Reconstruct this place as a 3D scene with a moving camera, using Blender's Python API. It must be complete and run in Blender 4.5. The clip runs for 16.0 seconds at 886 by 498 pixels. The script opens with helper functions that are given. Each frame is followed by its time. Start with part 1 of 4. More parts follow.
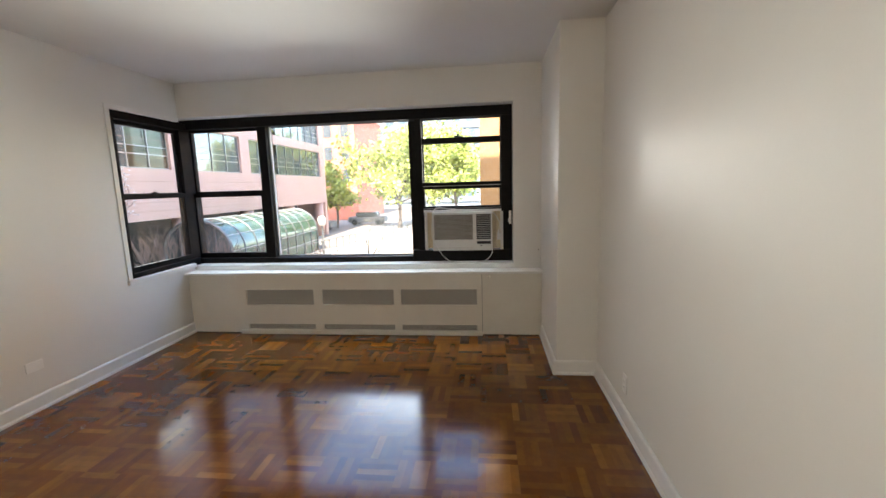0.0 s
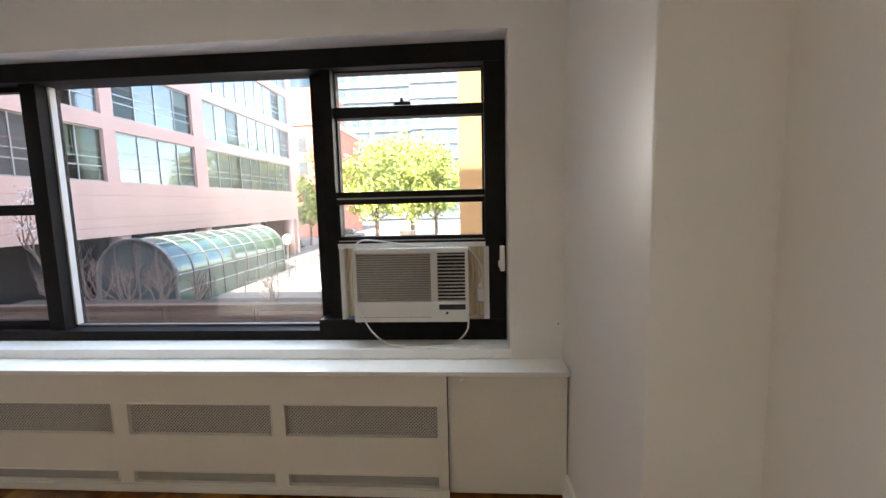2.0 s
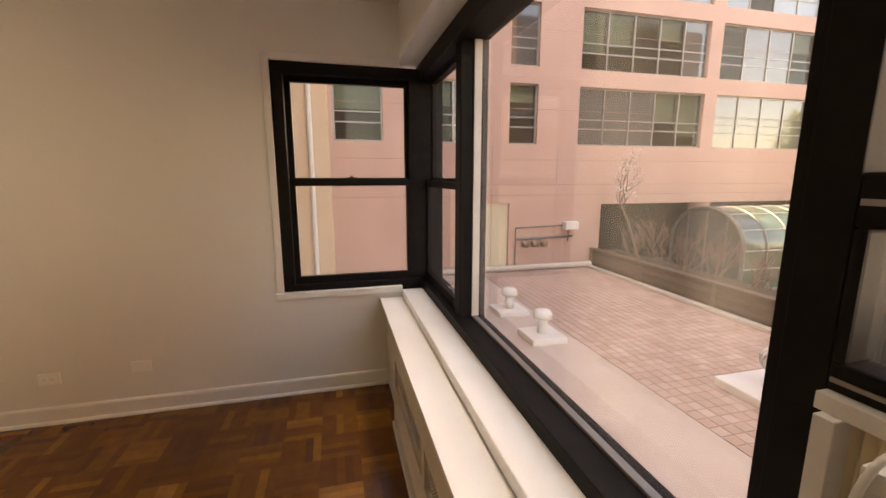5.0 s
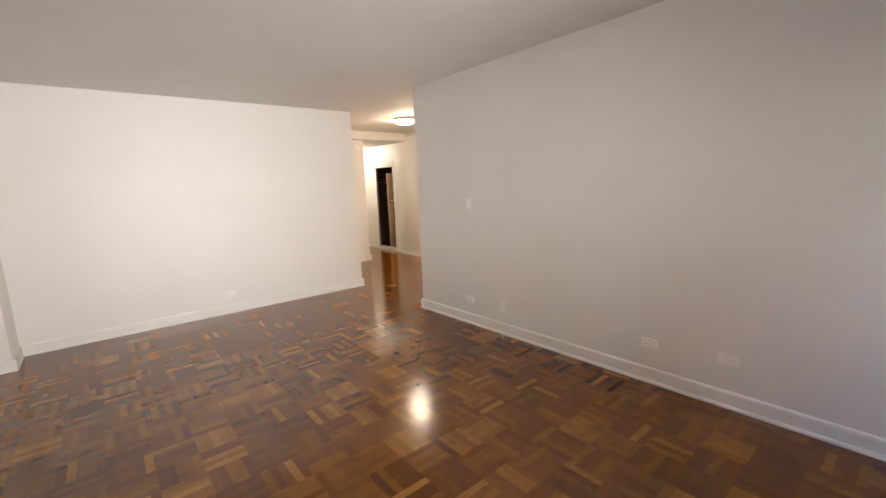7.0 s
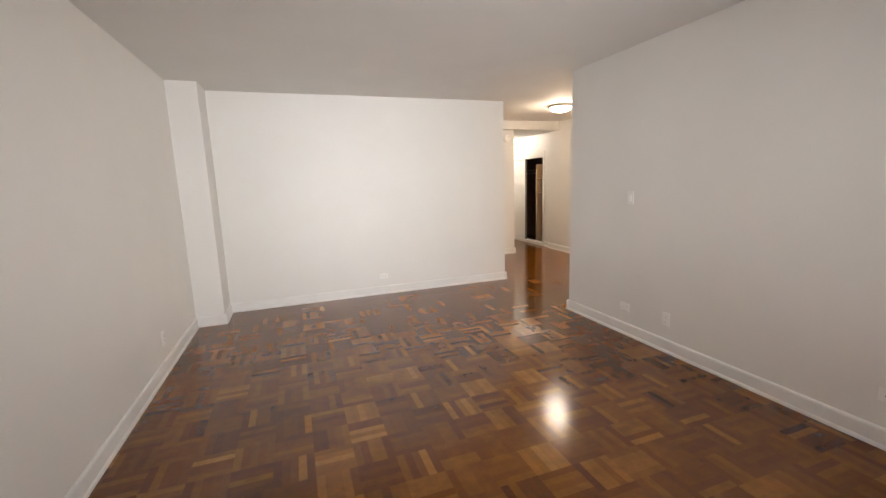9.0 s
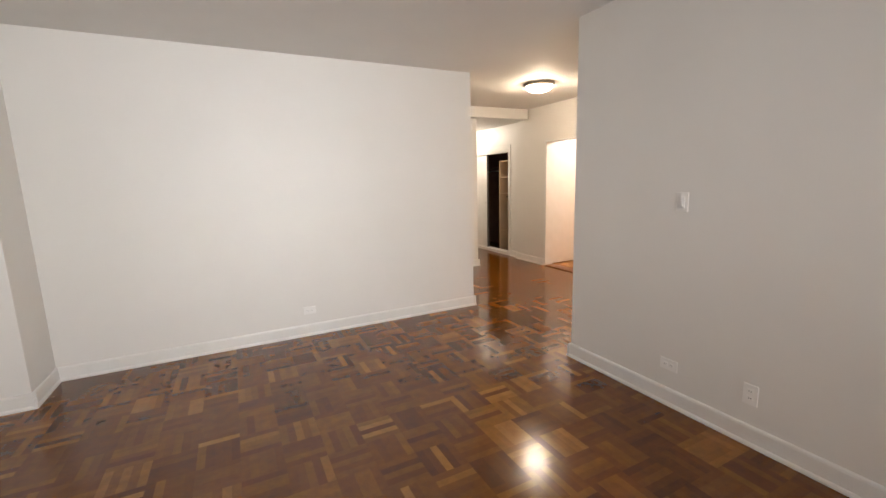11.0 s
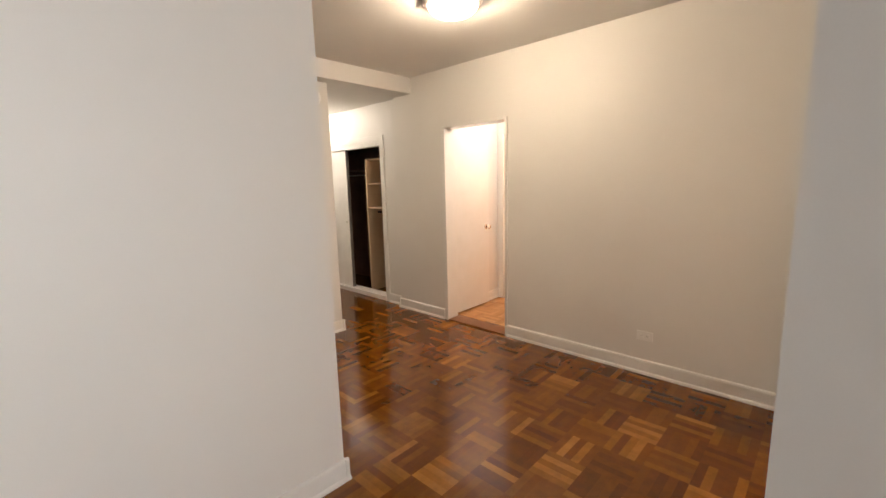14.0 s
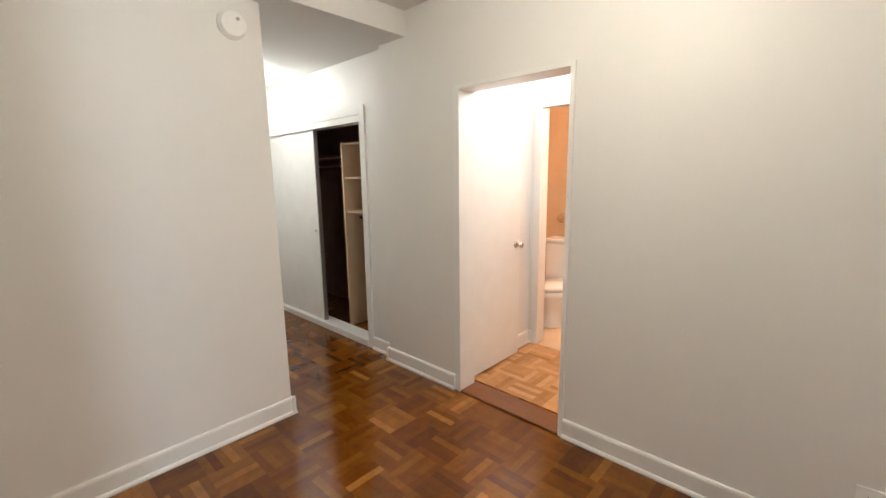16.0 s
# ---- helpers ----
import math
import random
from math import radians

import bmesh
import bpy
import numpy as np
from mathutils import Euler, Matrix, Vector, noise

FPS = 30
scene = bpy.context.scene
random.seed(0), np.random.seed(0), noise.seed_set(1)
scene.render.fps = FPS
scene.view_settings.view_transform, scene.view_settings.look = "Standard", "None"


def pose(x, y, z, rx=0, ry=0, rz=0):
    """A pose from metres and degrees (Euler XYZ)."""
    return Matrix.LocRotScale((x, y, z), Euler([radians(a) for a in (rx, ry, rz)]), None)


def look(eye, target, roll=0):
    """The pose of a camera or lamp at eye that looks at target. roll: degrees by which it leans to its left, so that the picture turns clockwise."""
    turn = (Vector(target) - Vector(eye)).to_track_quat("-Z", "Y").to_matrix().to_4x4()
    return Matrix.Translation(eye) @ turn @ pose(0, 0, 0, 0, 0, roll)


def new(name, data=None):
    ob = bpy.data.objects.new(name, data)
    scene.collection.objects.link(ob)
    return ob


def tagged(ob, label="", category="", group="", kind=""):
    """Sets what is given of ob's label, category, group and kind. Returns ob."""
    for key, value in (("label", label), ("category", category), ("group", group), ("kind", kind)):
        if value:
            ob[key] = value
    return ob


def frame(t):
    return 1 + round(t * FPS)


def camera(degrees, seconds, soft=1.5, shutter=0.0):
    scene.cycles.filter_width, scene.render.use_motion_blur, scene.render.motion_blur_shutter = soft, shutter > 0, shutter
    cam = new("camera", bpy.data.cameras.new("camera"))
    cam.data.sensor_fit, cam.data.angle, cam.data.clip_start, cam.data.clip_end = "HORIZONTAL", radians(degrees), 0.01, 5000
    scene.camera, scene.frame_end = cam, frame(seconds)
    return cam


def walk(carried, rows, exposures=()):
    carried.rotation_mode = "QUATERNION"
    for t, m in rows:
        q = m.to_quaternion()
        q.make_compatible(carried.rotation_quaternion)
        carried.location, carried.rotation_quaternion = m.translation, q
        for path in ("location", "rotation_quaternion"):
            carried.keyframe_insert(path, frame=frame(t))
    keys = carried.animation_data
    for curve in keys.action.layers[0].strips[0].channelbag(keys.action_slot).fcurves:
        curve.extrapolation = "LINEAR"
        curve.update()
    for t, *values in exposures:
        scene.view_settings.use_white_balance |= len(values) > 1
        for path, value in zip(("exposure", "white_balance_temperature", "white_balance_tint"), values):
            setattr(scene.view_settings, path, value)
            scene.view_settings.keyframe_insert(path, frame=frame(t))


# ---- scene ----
cam = camera(93.9, 16.0)
PATH = [
    (0, (3.198, 2.463, 1.49), (2.979, 4.428, 1.192), -1.7),
    (0.5, (3.156, 2.988, 1.524), (3.094, 4.966, 1.236), -1.7),
    (1, (3.234, 3.532, 1.512), (3.151, 5.514, 1.257), -1.8),
    (1.5, (3.216, 4.047, 1.484), (3.138, 6.03, 1.238), -1.6),
    (2, (3.252, 4.539, 1.464), (3.12, 6.522, 1.241), -1.4),
    (2.5, (3.246, 5.012, 1.481), (3.049, 6.991, 1.265), -1.4),
    (3, (3.22, 5.467, 1.487), (2.949, 7.435, 1.261), -0.8),
    (3.5, (3.203, 5.841, 1.506), (2.529, 7.705, 1.243), -0.8),
    (4, (3.103, 6.031, 1.517), (1.961, 7.647, 1.228), 0.7),
    (4.5, (2.954, 6.122, 1.516), (1.325, 7.236, 1.193), 0.6),
    (5, (2.892, 6.155, 1.528), (0.986, 6.647, 1.177), 0.0),
    (5.2, (2.909, 6.134, 1.524), (0.955, 6.379, 1.171), -0.4),
    (7.3, (2.976, 5.651, 1.507), (1.92, 3.981, 1.2), -2.2),
    (7.5, (2.981, 5.642, 1.525), (2.045, 3.901, 1.216), -2.0),
    (8, (3.015, 5.632, 1.536), (2.291, 3.793, 1.227), -1.9),
    (8.2, (3.008, 5.633, 1.533), (2.351, 3.77, 1.221), -2.0),
    (10.3, (2.636, 4.685, 1.485), (1.895, 2.86, 1.135), -1.7),
    (10.5, (2.595, 4.474, 1.485), (1.8, 2.671, 1.14), -1.5),
    (11, (2.389, 4.084, 1.469), (1.502, 2.321, 1.142), -1.6),
    (11.5, (2.158, 3.651, 1.474), (1.157, 1.955, 1.127), -1.3),
    (12, (1.95, 3.208, 1.502), (0.852, 1.568, 1.177), -1.5),
    (12.5, (1.676, 2.765, 1.445), (0.513, 1.167, 1.136), -1.4),
    (13, (1.443, 2.4, 1.437), (0.175, 0.886, 1.12), -1.7),
    (13.5, (1.228, 2.034, 1.467), (-0.135, 0.605, 1.149), -1.5),
    (14, (0.968, 1.698, 1.482), (-0.468, 0.341, 1.168), -1.5),
    (14.5, (0.705, 1.378, 1.47), (-0.814, 0.117, 1.151), -1.1),
    (15, (0.47, 1.091, 1.486), (-1.064, -0.146, 1.145), -0.9),
    (15.5, (0.122, 0.821, 1.505), (-1.374, -0.459, 1.159), -0.9),
    (16, (-0.179, 0.503, 1.493), (-1.617, -0.844, 1.152), -0.8),
]
walk(cam, [(t, look(eye, target, roll)) for t, eye, target, roll in PATH],
     [(0, 3.85, 6800, 9), (2.5, 3.75, 6900, 12), (3.6, 3.5, 9300, 20), (4.4, 3.35, 11000, 23), (5.2, 3.2, 12600, 27), (7.3, 3.75, 6500, 17), (10.4, 3.55, 6600, 17), (12, 3.5, 6600, 17), (13, 3.35, 6600, 17), (15, 3.4, 6200, 13), (16, 3.5, 5500, 9)])

# ---- daylight: clear spring day, sun behind the house ----
TO_SUN = Vector((-0.03, -0.78, 0.92)).normalized()
world = bpy.data.worlds.new("sky")
world.use_nodes = True
scene.world = world
wn = world.node_tree
sky = wn.nodes.new("ShaderNodeTexSky")
sky.sky_type, sky.sun_disc = "NISHITA", False
sky.sun_elevation = math.asin(TO_SUN.z)
sky.sun_rotation = math.atan2(TO_SUN.x, TO_SUN.y)
wn.links.new(sky.outputs[0], wn.nodes["Background"].inputs[0])
wn.nodes["Background"].inputs[1].default_value = 0.15
sun = new("sun", bpy.data.lights.new("sun", "SUN"))
sun.data.energy, sun.data.angle, sun.data.color = 2.0, radians(0.5), (1.0, 0.94, 0.84)
sun.matrix_world = look(TO_SUN * 60, (0, 0, 0))


def bulb(name, place, watts, colour, radius):
    lamp = new(name, bpy.data.lights.new(name, "POINT"))
    lamp.data.energy, lamp.data.color, lamp.data.shadow_soft_size = watts, colour, radius
    lamp.location = place
    return lamp


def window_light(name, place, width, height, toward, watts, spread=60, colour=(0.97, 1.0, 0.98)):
    """An added area lamp in a window's opening that stands in for the sky's light."""
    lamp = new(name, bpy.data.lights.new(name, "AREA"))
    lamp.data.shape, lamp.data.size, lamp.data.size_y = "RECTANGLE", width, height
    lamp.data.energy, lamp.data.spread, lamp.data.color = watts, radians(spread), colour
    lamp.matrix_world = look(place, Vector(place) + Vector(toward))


window_light("window_daylight", (1.62, 6.872, 1.47), 1.5, 1.3, (0.06, -0.99, 0.0), 3.0, 66)
window_light("sash_daylight", (2.93, 6.798, 1.72), 0.75, 0.80, (-0.62, -0.78, 0.0), 0.33, 62)
window_light("sash_daylight", (2.93, 6.797, 1.72), 0.75, 0.80, (0.384, -1.0, -0.06), 0.035, 46)
# narrow added lamp throws the patch of reflected sun on the east wall
window_light("sash_glint", (3.08, 6.796, 1.72), 0.42, 0.42, (0.384, -1.0, -0.096), 0.006, 8)
window_light("corner_daylight", (-0.42, 6.25, 1.47), 0.7, 1.3, (0.80, -0.60, -0.05), 0.45, 56)
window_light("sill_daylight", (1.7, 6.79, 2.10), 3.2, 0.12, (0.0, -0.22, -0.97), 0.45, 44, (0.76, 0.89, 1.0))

WARM = (1.0, 0.82, 0.58)
bulb("foyer_bulb", (-1.13, -0.145, 2.530), 3.5, WARM, 0.06)
bulb("hall_bulb", (-1.80, -3.45, 2.385), 1.9, (1.0, 0.90, 0.74), 0.05)
# added lamp, no fixture here: brightens the passage door and floor
bulb("passage_fill", (-2.80, -0.65, 2.25), 1.9, (1.0, 0.88, 0.76), 0.12)
bulb("bathroom_bulb", (-4.10, -0.70, 2.20), 4.6, (1.0, 0.56, 0.28), 0.06)
bulb("kitchen_bulb", (-1.15, 2.70, 2.40), 3.4, (1.0, 0.70, 0.50), 0.06)


# ---- materials ----
def nodes_of(name):
    m = bpy.data.materials.new(name)
    m.use_nodes = True
    return m, m.node_tree.nodes, m.node_tree.links, m.node_tree.nodes["Principled BSDF"]


def surf(name, c1, c2, scale=6.0, rough=0.6, bump=0.1, fine=80.0, metal=0.0, spec=0.5, coat=0.0, stretch=(1, 1, 1), depth=0.002):
    """A painted, stone or metal surface: tone varies at two scales, with fine relief."""
    m, n, l, b = nodes_of(name)
    tc = n.new("ShaderNodeTexCoord")
    mp = n.new("ShaderNodeMapping")
    mp.inputs["Scale"].default_value = stretch
    l.new(tc.outputs["Object"], mp.inputs[0])
    a, f = n.new("ShaderNodeTexNoise"), n.new("ShaderNodeTexNoise")
    a.inputs["Scale"].default_value, a.inputs["Detail"].default_value = scale, 5
    f.inputs["Scale"].default_value, f.inputs["Detail"].default_value = fine, 3
    for t in (a, f):
        l.new(mp.outputs[0], t.inputs["Vector"])
    mid = n.new("ShaderNodeMath")
    mid.operation = "MULTIPLY_ADD"
    mid.inputs[1].default_value = 0.35
    l.new(f.outputs["Fac"], mid.inputs[0])
    l.new(a.outputs["Fac"], mid.inputs[2])
    r = n.new("ShaderNodeMapRange")
    r.inputs["From Min"].default_value, r.inputs["From Max"].default_value = 0.42, 0.95
    l.new(mid.outputs[0], r.inputs[0])
    mix = n.new("ShaderNodeMix")
    mix.data_type = "RGBA"
    mix.inputs["A"].default_value, mix.inputs["B"].default_value = (*c1, 1), (*c2, 1)
    l.new(r.outputs[0], mix.inputs["Factor"])
    l.new(mix.outputs["Result"], b.inputs["Base Color"])
    bp = n.new("ShaderNodeBump")
    bp.inputs["Strength"].default_value, bp.inputs["Distance"].default_value = bump, depth
    l.new(f.outputs["Fac"], bp.inputs["Height"])
    l.new(bp.outputs[0], b.inputs["Normal"])
    rr = n.new("ShaderNodeMapRange")
    rr.inputs["To Min"].default_value, rr.inputs["To Max"].default_value = rough * 0.95, min(1, rough * 1.05)
    l.new(a.outputs["Fac"], rr.inputs[0])
    l.new(rr.outputs[0], b.inputs["Roughness"])
    b.inputs["Metallic"].default_value, b.inputs["Specular IOR Level"].default_value = metal, spec
    b.inputs["Coat Weight"].default_value = coat
    return m


def pieces_mat(name, ramp, rough, grain=(3, 3, 3), bump=0.2, coat=0.0, band=0.25, scale=12.0, sat=1.0):
    """Wood strips or tiles: each piece has its own tone, with grain inside it."""
    m, n, l, b = nodes_of(name)
    ob, geo, tc = n.new("ShaderNodeObjectInfo"), n.new("ShaderNodeNewGeometry"), n.new("ShaderNodeTexCoord")
    add, fr = n.new("ShaderNodeMath"), n.new("ShaderNodeMath")
    fr.operation = "FRACT"
    l.new(ob.outputs["Random"], add.inputs[0])
    l.new(geo.outputs["Random Per Island"], add.inputs[1])
    l.new(add.outputs[0], fr.inputs[0])
    cr = n.new("ShaderNodeValToRGB")
    cr.color_ramp.elements[0].color, cr.color_ramp.elements[1].color = (*ramp[0], 1), (*ramp[-1], 1)
    for i, c in enumerate(ramp[1:-1]):
        cr.color_ramp.elements.new((i + 1) / (len(ramp) - 1)).color = (*c, 1)
    l.new(fr.outputs[0], cr.inputs[0])
    mp = n.new("ShaderNodeMapping")
    mp.inputs["Scale"].default_value = grain
    l.new(geo.outputs["Position"], mp.inputs[0])
    g = n.new("ShaderNodeTexNoise")
    g.inputs["Scale"].default_value, g.inputs["Detail"].default_value, g.inputs["Roughness"].default_value = scale, 6, 0.65
    l.new(mp.outputs[0], g.inputs["Vector"])
    wide = n.new("ShaderNodeTexNoise")
    wide.inputs["Scale"].default_value = 1.3
    l.new(geo.outputs["Position"], wide.inputs["Vector"])
    both = n.new("ShaderNodeMath")
    both.operation = "MULTIPLY_ADD"
    both.inputs[1].default_value = 0.5
    l.new(wide.outputs["Fac"], both.inputs[0])
    l.new(g.outputs["Fac"], both.inputs[2])
    v = n.new("ShaderNodeMapRange")
    v.inputs["From Min"].default_value, v.inputs["From Max"].default_value = 0.4, 1.1
    v.inputs["To Min"].default_value, v.inputs["To Max"].default_value = 1 - band, 1 + band
    l.new(both.outputs[0], v.inputs[0])
    hsv = n.new("ShaderNodeHueSaturation")
    hsv.inputs["Saturation"].default_value = sat
    l.new(cr.outputs[0], hsv.inputs["Color"])
    l.new(v.outputs[0], hsv.inputs["Value"])
    l.new(hsv.outputs[0], b.inputs["Base Color"])
    bp = n.new("ShaderNodeBump")
    bp.inputs["Strength"].default_value, bp.inputs["Distance"].default_value = bump, 0.002
    l.new(both.outputs[0], bp.inputs["Height"])
    l.new(bp.outputs[0], b.inputs["Normal"])
    rr = n.new("ShaderNodeMapRange")
    rr.inputs["To Min"].default_value, rr.inputs["To Max"].default_value = rough * 0.8, rough * 1.25
    l.new(wide.outputs["Fac"], rr.inputs[0])
    l.new(rr.outputs[0], b.inputs["Roughness"])
    b.inputs["Coat Weight"].default_value, b.inputs["Coat Roughness"].default_value = coat, 0.12
    return m


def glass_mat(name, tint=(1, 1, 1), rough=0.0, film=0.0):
    """A thin pane: clear, with a mirror reflection that grows at grazing angles, and a film of streaky dust that also
    paints in a glare haze.
    """
    m, n, l, b = nodes_of(name)
    n.remove(b)
    clear, gloss, mix = n.new("ShaderNodeBsdfTransparent"), n.new("ShaderNodeBsdfGlossy"), n.new("ShaderNodeMixShader")
    lw, pw, fr = n.new("ShaderNodeLayerWeight"), n.new("ShaderNodeMath"), n.new("ShaderNodeMath")
    lw.inputs[0].default_value = 0.5
    pw.operation, fr.operation = "POWER", "MULTIPLY_ADD"
    pw.inputs[1].default_value, fr.inputs[1].default_value, fr.inputs[2].default_value = 4.0, 0.5, 0.014
    l.new(lw.outputs["Facing"], pw.inputs[0])
    l.new(pw.outputs[0], fr.inputs[0])
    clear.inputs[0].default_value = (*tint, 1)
    gloss.inputs["Roughness"].default_value = rough
    l.new(fr.outputs[0], mix.inputs[0])
    l.new(clear.outputs[0], mix.inputs[1])
    l.new(gloss.outputs[0], mix.inputs[2])
    last = mix
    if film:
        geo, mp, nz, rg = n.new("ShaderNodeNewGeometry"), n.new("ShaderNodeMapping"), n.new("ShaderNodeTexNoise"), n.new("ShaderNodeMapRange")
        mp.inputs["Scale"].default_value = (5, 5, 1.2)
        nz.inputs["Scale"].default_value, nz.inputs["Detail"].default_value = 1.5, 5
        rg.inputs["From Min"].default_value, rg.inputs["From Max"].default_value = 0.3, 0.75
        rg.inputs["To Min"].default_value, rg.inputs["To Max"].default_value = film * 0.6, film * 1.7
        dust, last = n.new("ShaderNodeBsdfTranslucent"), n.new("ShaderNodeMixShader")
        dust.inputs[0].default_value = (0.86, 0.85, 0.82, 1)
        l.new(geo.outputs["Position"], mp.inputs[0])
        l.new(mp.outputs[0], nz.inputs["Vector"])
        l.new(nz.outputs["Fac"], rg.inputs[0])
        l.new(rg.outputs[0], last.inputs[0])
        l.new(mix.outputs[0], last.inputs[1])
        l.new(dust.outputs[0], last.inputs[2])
    l.new(last.outputs[0], n["Material Output"].inputs[0])
    return m


def glow_mat(name, colour, strength):
    m, n, l, b = nodes_of(name)
    b.inputs["Base Color"].default_value = (0.9, 0.88, 0.84, 1)
    b.inputs["Emission Color"].default_value, b.inputs["Emission Strength"].default_value = (*colour, 1), strength
    b.inputs["Roughness"].default_value = 0.3
    return m


def perforated_mat(name):
    """Painted sheet metal with rows of small holes."""
    m, n, l, b = nodes_of(name)
    tc = n.new("ShaderNodeTexCoord")
    mp = n.new("ShaderNodeMapping")
    mp.inputs["Rotation"].default_value = (0, radians(45), 0)
    l.new(tc.outputs["Object"], mp.inputs[0])
    w = []
    for d in "XZ":
        wv = n.new("ShaderNodeTexWave")
        wv.bands_direction = d
        wv.inputs["Scale"].default_value = 26.0
        l.new(mp.outputs[0], wv.inputs["Vector"])
        w.append(wv)
    mul = n.new("ShaderNodeMath")
    mul.operation = "MULTIPLY"
    l.new(w[0].outputs["Fac"], mul.inputs[0])
    l.new(w[1].outputs["Fac"], mul.inputs[1])
    cr = n.new("ShaderNodeValToRGB")
    cr.color_ramp.elements[0].position, cr.color_ramp.elements[1].position = 0.30, 0.46
    cr.color_ramp.elements[0].color, cr.color_ramp.elements[1].color = (0.50, 0.48, 0.43, 1), (0.06, 0.055, 0.05, 1)
    l.new(mul.outputs[0], cr.inputs[0])
    l.new(cr.outputs[0], b.inputs["Base Color"])
    bp = n.new("ShaderNodeBump")
    bp.invert = True
    bp.inputs["Strength"].default_value, bp.inputs["Distance"].default_value = 0.6, 0.002
    l.new(mul.outputs[0], bp.inputs["Height"])
    l.new(bp.outputs[0], b.inputs["Normal"])
    b.inputs["Roughness"].default_value = 0.5
    return m


def brick_mat(name, c1, c2, mortar, scale, width=0.21, height=0.075):
    m, n, l, b = nodes_of(name)
    geo = n.new("ShaderNodeNewGeometry")
    sep, comb, ad = n.new("ShaderNodeSeparateXYZ"), n.new("ShaderNodeCombineXYZ"), n.new("ShaderNodeMath")
    l.new(geo.outputs["Position"], sep.inputs[0])
    l.new(sep.outputs[0], ad.inputs[0])
    l.new(sep.outputs[1], ad.inputs[1])
    l.new(ad.outputs[0], comb.inputs[0])
    l.new(sep.outputs[2], comb.inputs[1])
    br = n.new("ShaderNodeTexBrick")
    br.inputs["Color1"].default_value, br.inputs["Color2"].default_value, br.inputs["Mortar"].default_value = (*c1, 1), (*c2, 1), (*mortar, 1)
    br.inputs["Scale"].default_value, br.inputs["Brick Width"].default_value, br.inputs["Row Height"].default_value = 1.0, width * scale, height * scale
    br.inputs["Mortar Size"].default_value = 0.006 * scale
    l.new(comb.outputs[0], br.inputs["Vector"])
    nz = n.new("ShaderNodeTexNoise")
    nz.inputs["Scale"].default_value, nz.inputs["Detail"].default_value = 0.6, 6
    l.new(geo.outputs["Position"], nz.inputs["Vector"])
    v = n.new("ShaderNodeMapRange")
    v.inputs["To Min"].default_value, v.inputs["To Max"].default_value = 0.75, 1.25
    l.new(nz.outputs["Fac"], v.inputs[0])
    hs = n.new("ShaderNodeHueSaturation")
    l.new(br.outputs["Color"], hs.inputs["Color"])
    l.new(v.outputs[0], hs.inputs["Value"])
    l.new(hs.outputs[0], b.inputs["Base Color"])
    b.inputs["Roughness"].default_value = 0.85
    return m


WALL = surf("wall_paint", (0.79, 0.775, 0.735), (0.83, 0.815, 0.775), 1.6, 0.50, 0.10, 220, depth=0.0012)
CEIL = surf("ceiling_paint", (0.76, 0.75, 0.72), (0.80, 0.79, 0.76), 2.0, 0.75, 0.08, 160)
TRIM = surf("trim_paint", (0.80, 0.79, 0.75), (0.86, 0.85, 0.82), 5.0, 0.32, 0.06, 90)
COVER = surf("cover_paint", (0.74, 0.71, 0.63), (0.80, 0.77, 0.69), 4.0, 0.38, 0.06, 90)
SHELF = surf("shelf_paint", (0.80, 0.79, 0.77), (0.86, 0.85, 0.83), 4.0, 0.28, 0.06, 90)
PLATE = surf("plate_plastic", (0.88, 0.87, 0.84), (0.91, 0.90, 0.87), 20, 0.35, 0.0)
DARK = surf("dark_slot", (0.02, 0.02, 0.02), (0.03, 0.03, 0.03), 20, 0.6, 0.0)
FRAME = surf("black_frame", (0.007, 0.006, 0.006), (0.014, 0.012, 0.012), 14, 0.55, 0.15, 60, spec=0.12)
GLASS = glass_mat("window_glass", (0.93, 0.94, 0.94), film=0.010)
STRIP = pieces_mat("oak_strip", [(0.123, 0.041, 0.009), (0.150, 0.052, 0.011), (0.164, 0.060, 0.015), (0.179, 0.068, 0.016), (0.213, 0.083, 0.020)], 0.14, (1, 1, 1), 0.0, 0.0, 0.36, 14, 1.08)
DARKSTRIP = pieces_mat("dark_oak_strip", [(0.095, 0.029, 0.007), (0.114, 0.037, 0.008), (0.127, 0.043, 0.011), (0.154, 0.055, 0.012)], 0.14, (1, 1, 1), 0.0, 0.0, 0.36, 14, 1.08)
PALESTRIP = pieces_mat("pale_oak_strip", [(0.184, 0.072, 0.017), (0.224, 0.091, 0.023), (0.254, 0.107, 0.028), (0.328, 0.152, 0.044)], 0.14, (1, 1, 1), 0.0, 0.0, 0.36, 14, 1.08)
for m in (STRIP, DARKSTRIP, PALESTRIP):
    m.node_tree.nodes["Principled BSDF"].inputs["Specular IOR Level"].default_value = 0.44
    m.node_tree.nodes["Principled BSDF"].inputs["Coat Weight"].default_value = 0.14
SUBFLOOR = surf("floor_gap", (0.03, 0.014, 0.007), (0.05, 0.022, 0.01), 10, 0.6, 0.1)
THRESH = surf("threshold_wood", (0.16, 0.062, 0.024), (0.22, 0.09, 0.035), 9, 0.3, 0.1, 60, stretch=(6, 1, 1))
ACW = surf("ac_plastic", (0.72, 0.71, 0.68), (0.77, 0.76, 0.73), 8, 0.40, 0.05, 150)
# shade on the slats put into a darker plastic grey, reused elsewhere
ACSHADED = surf("ac_plastic_shaded", (0.44, 0.41, 0.37), (0.50, 0.47, 0.43), 8, 0.45, 0.05, 150)
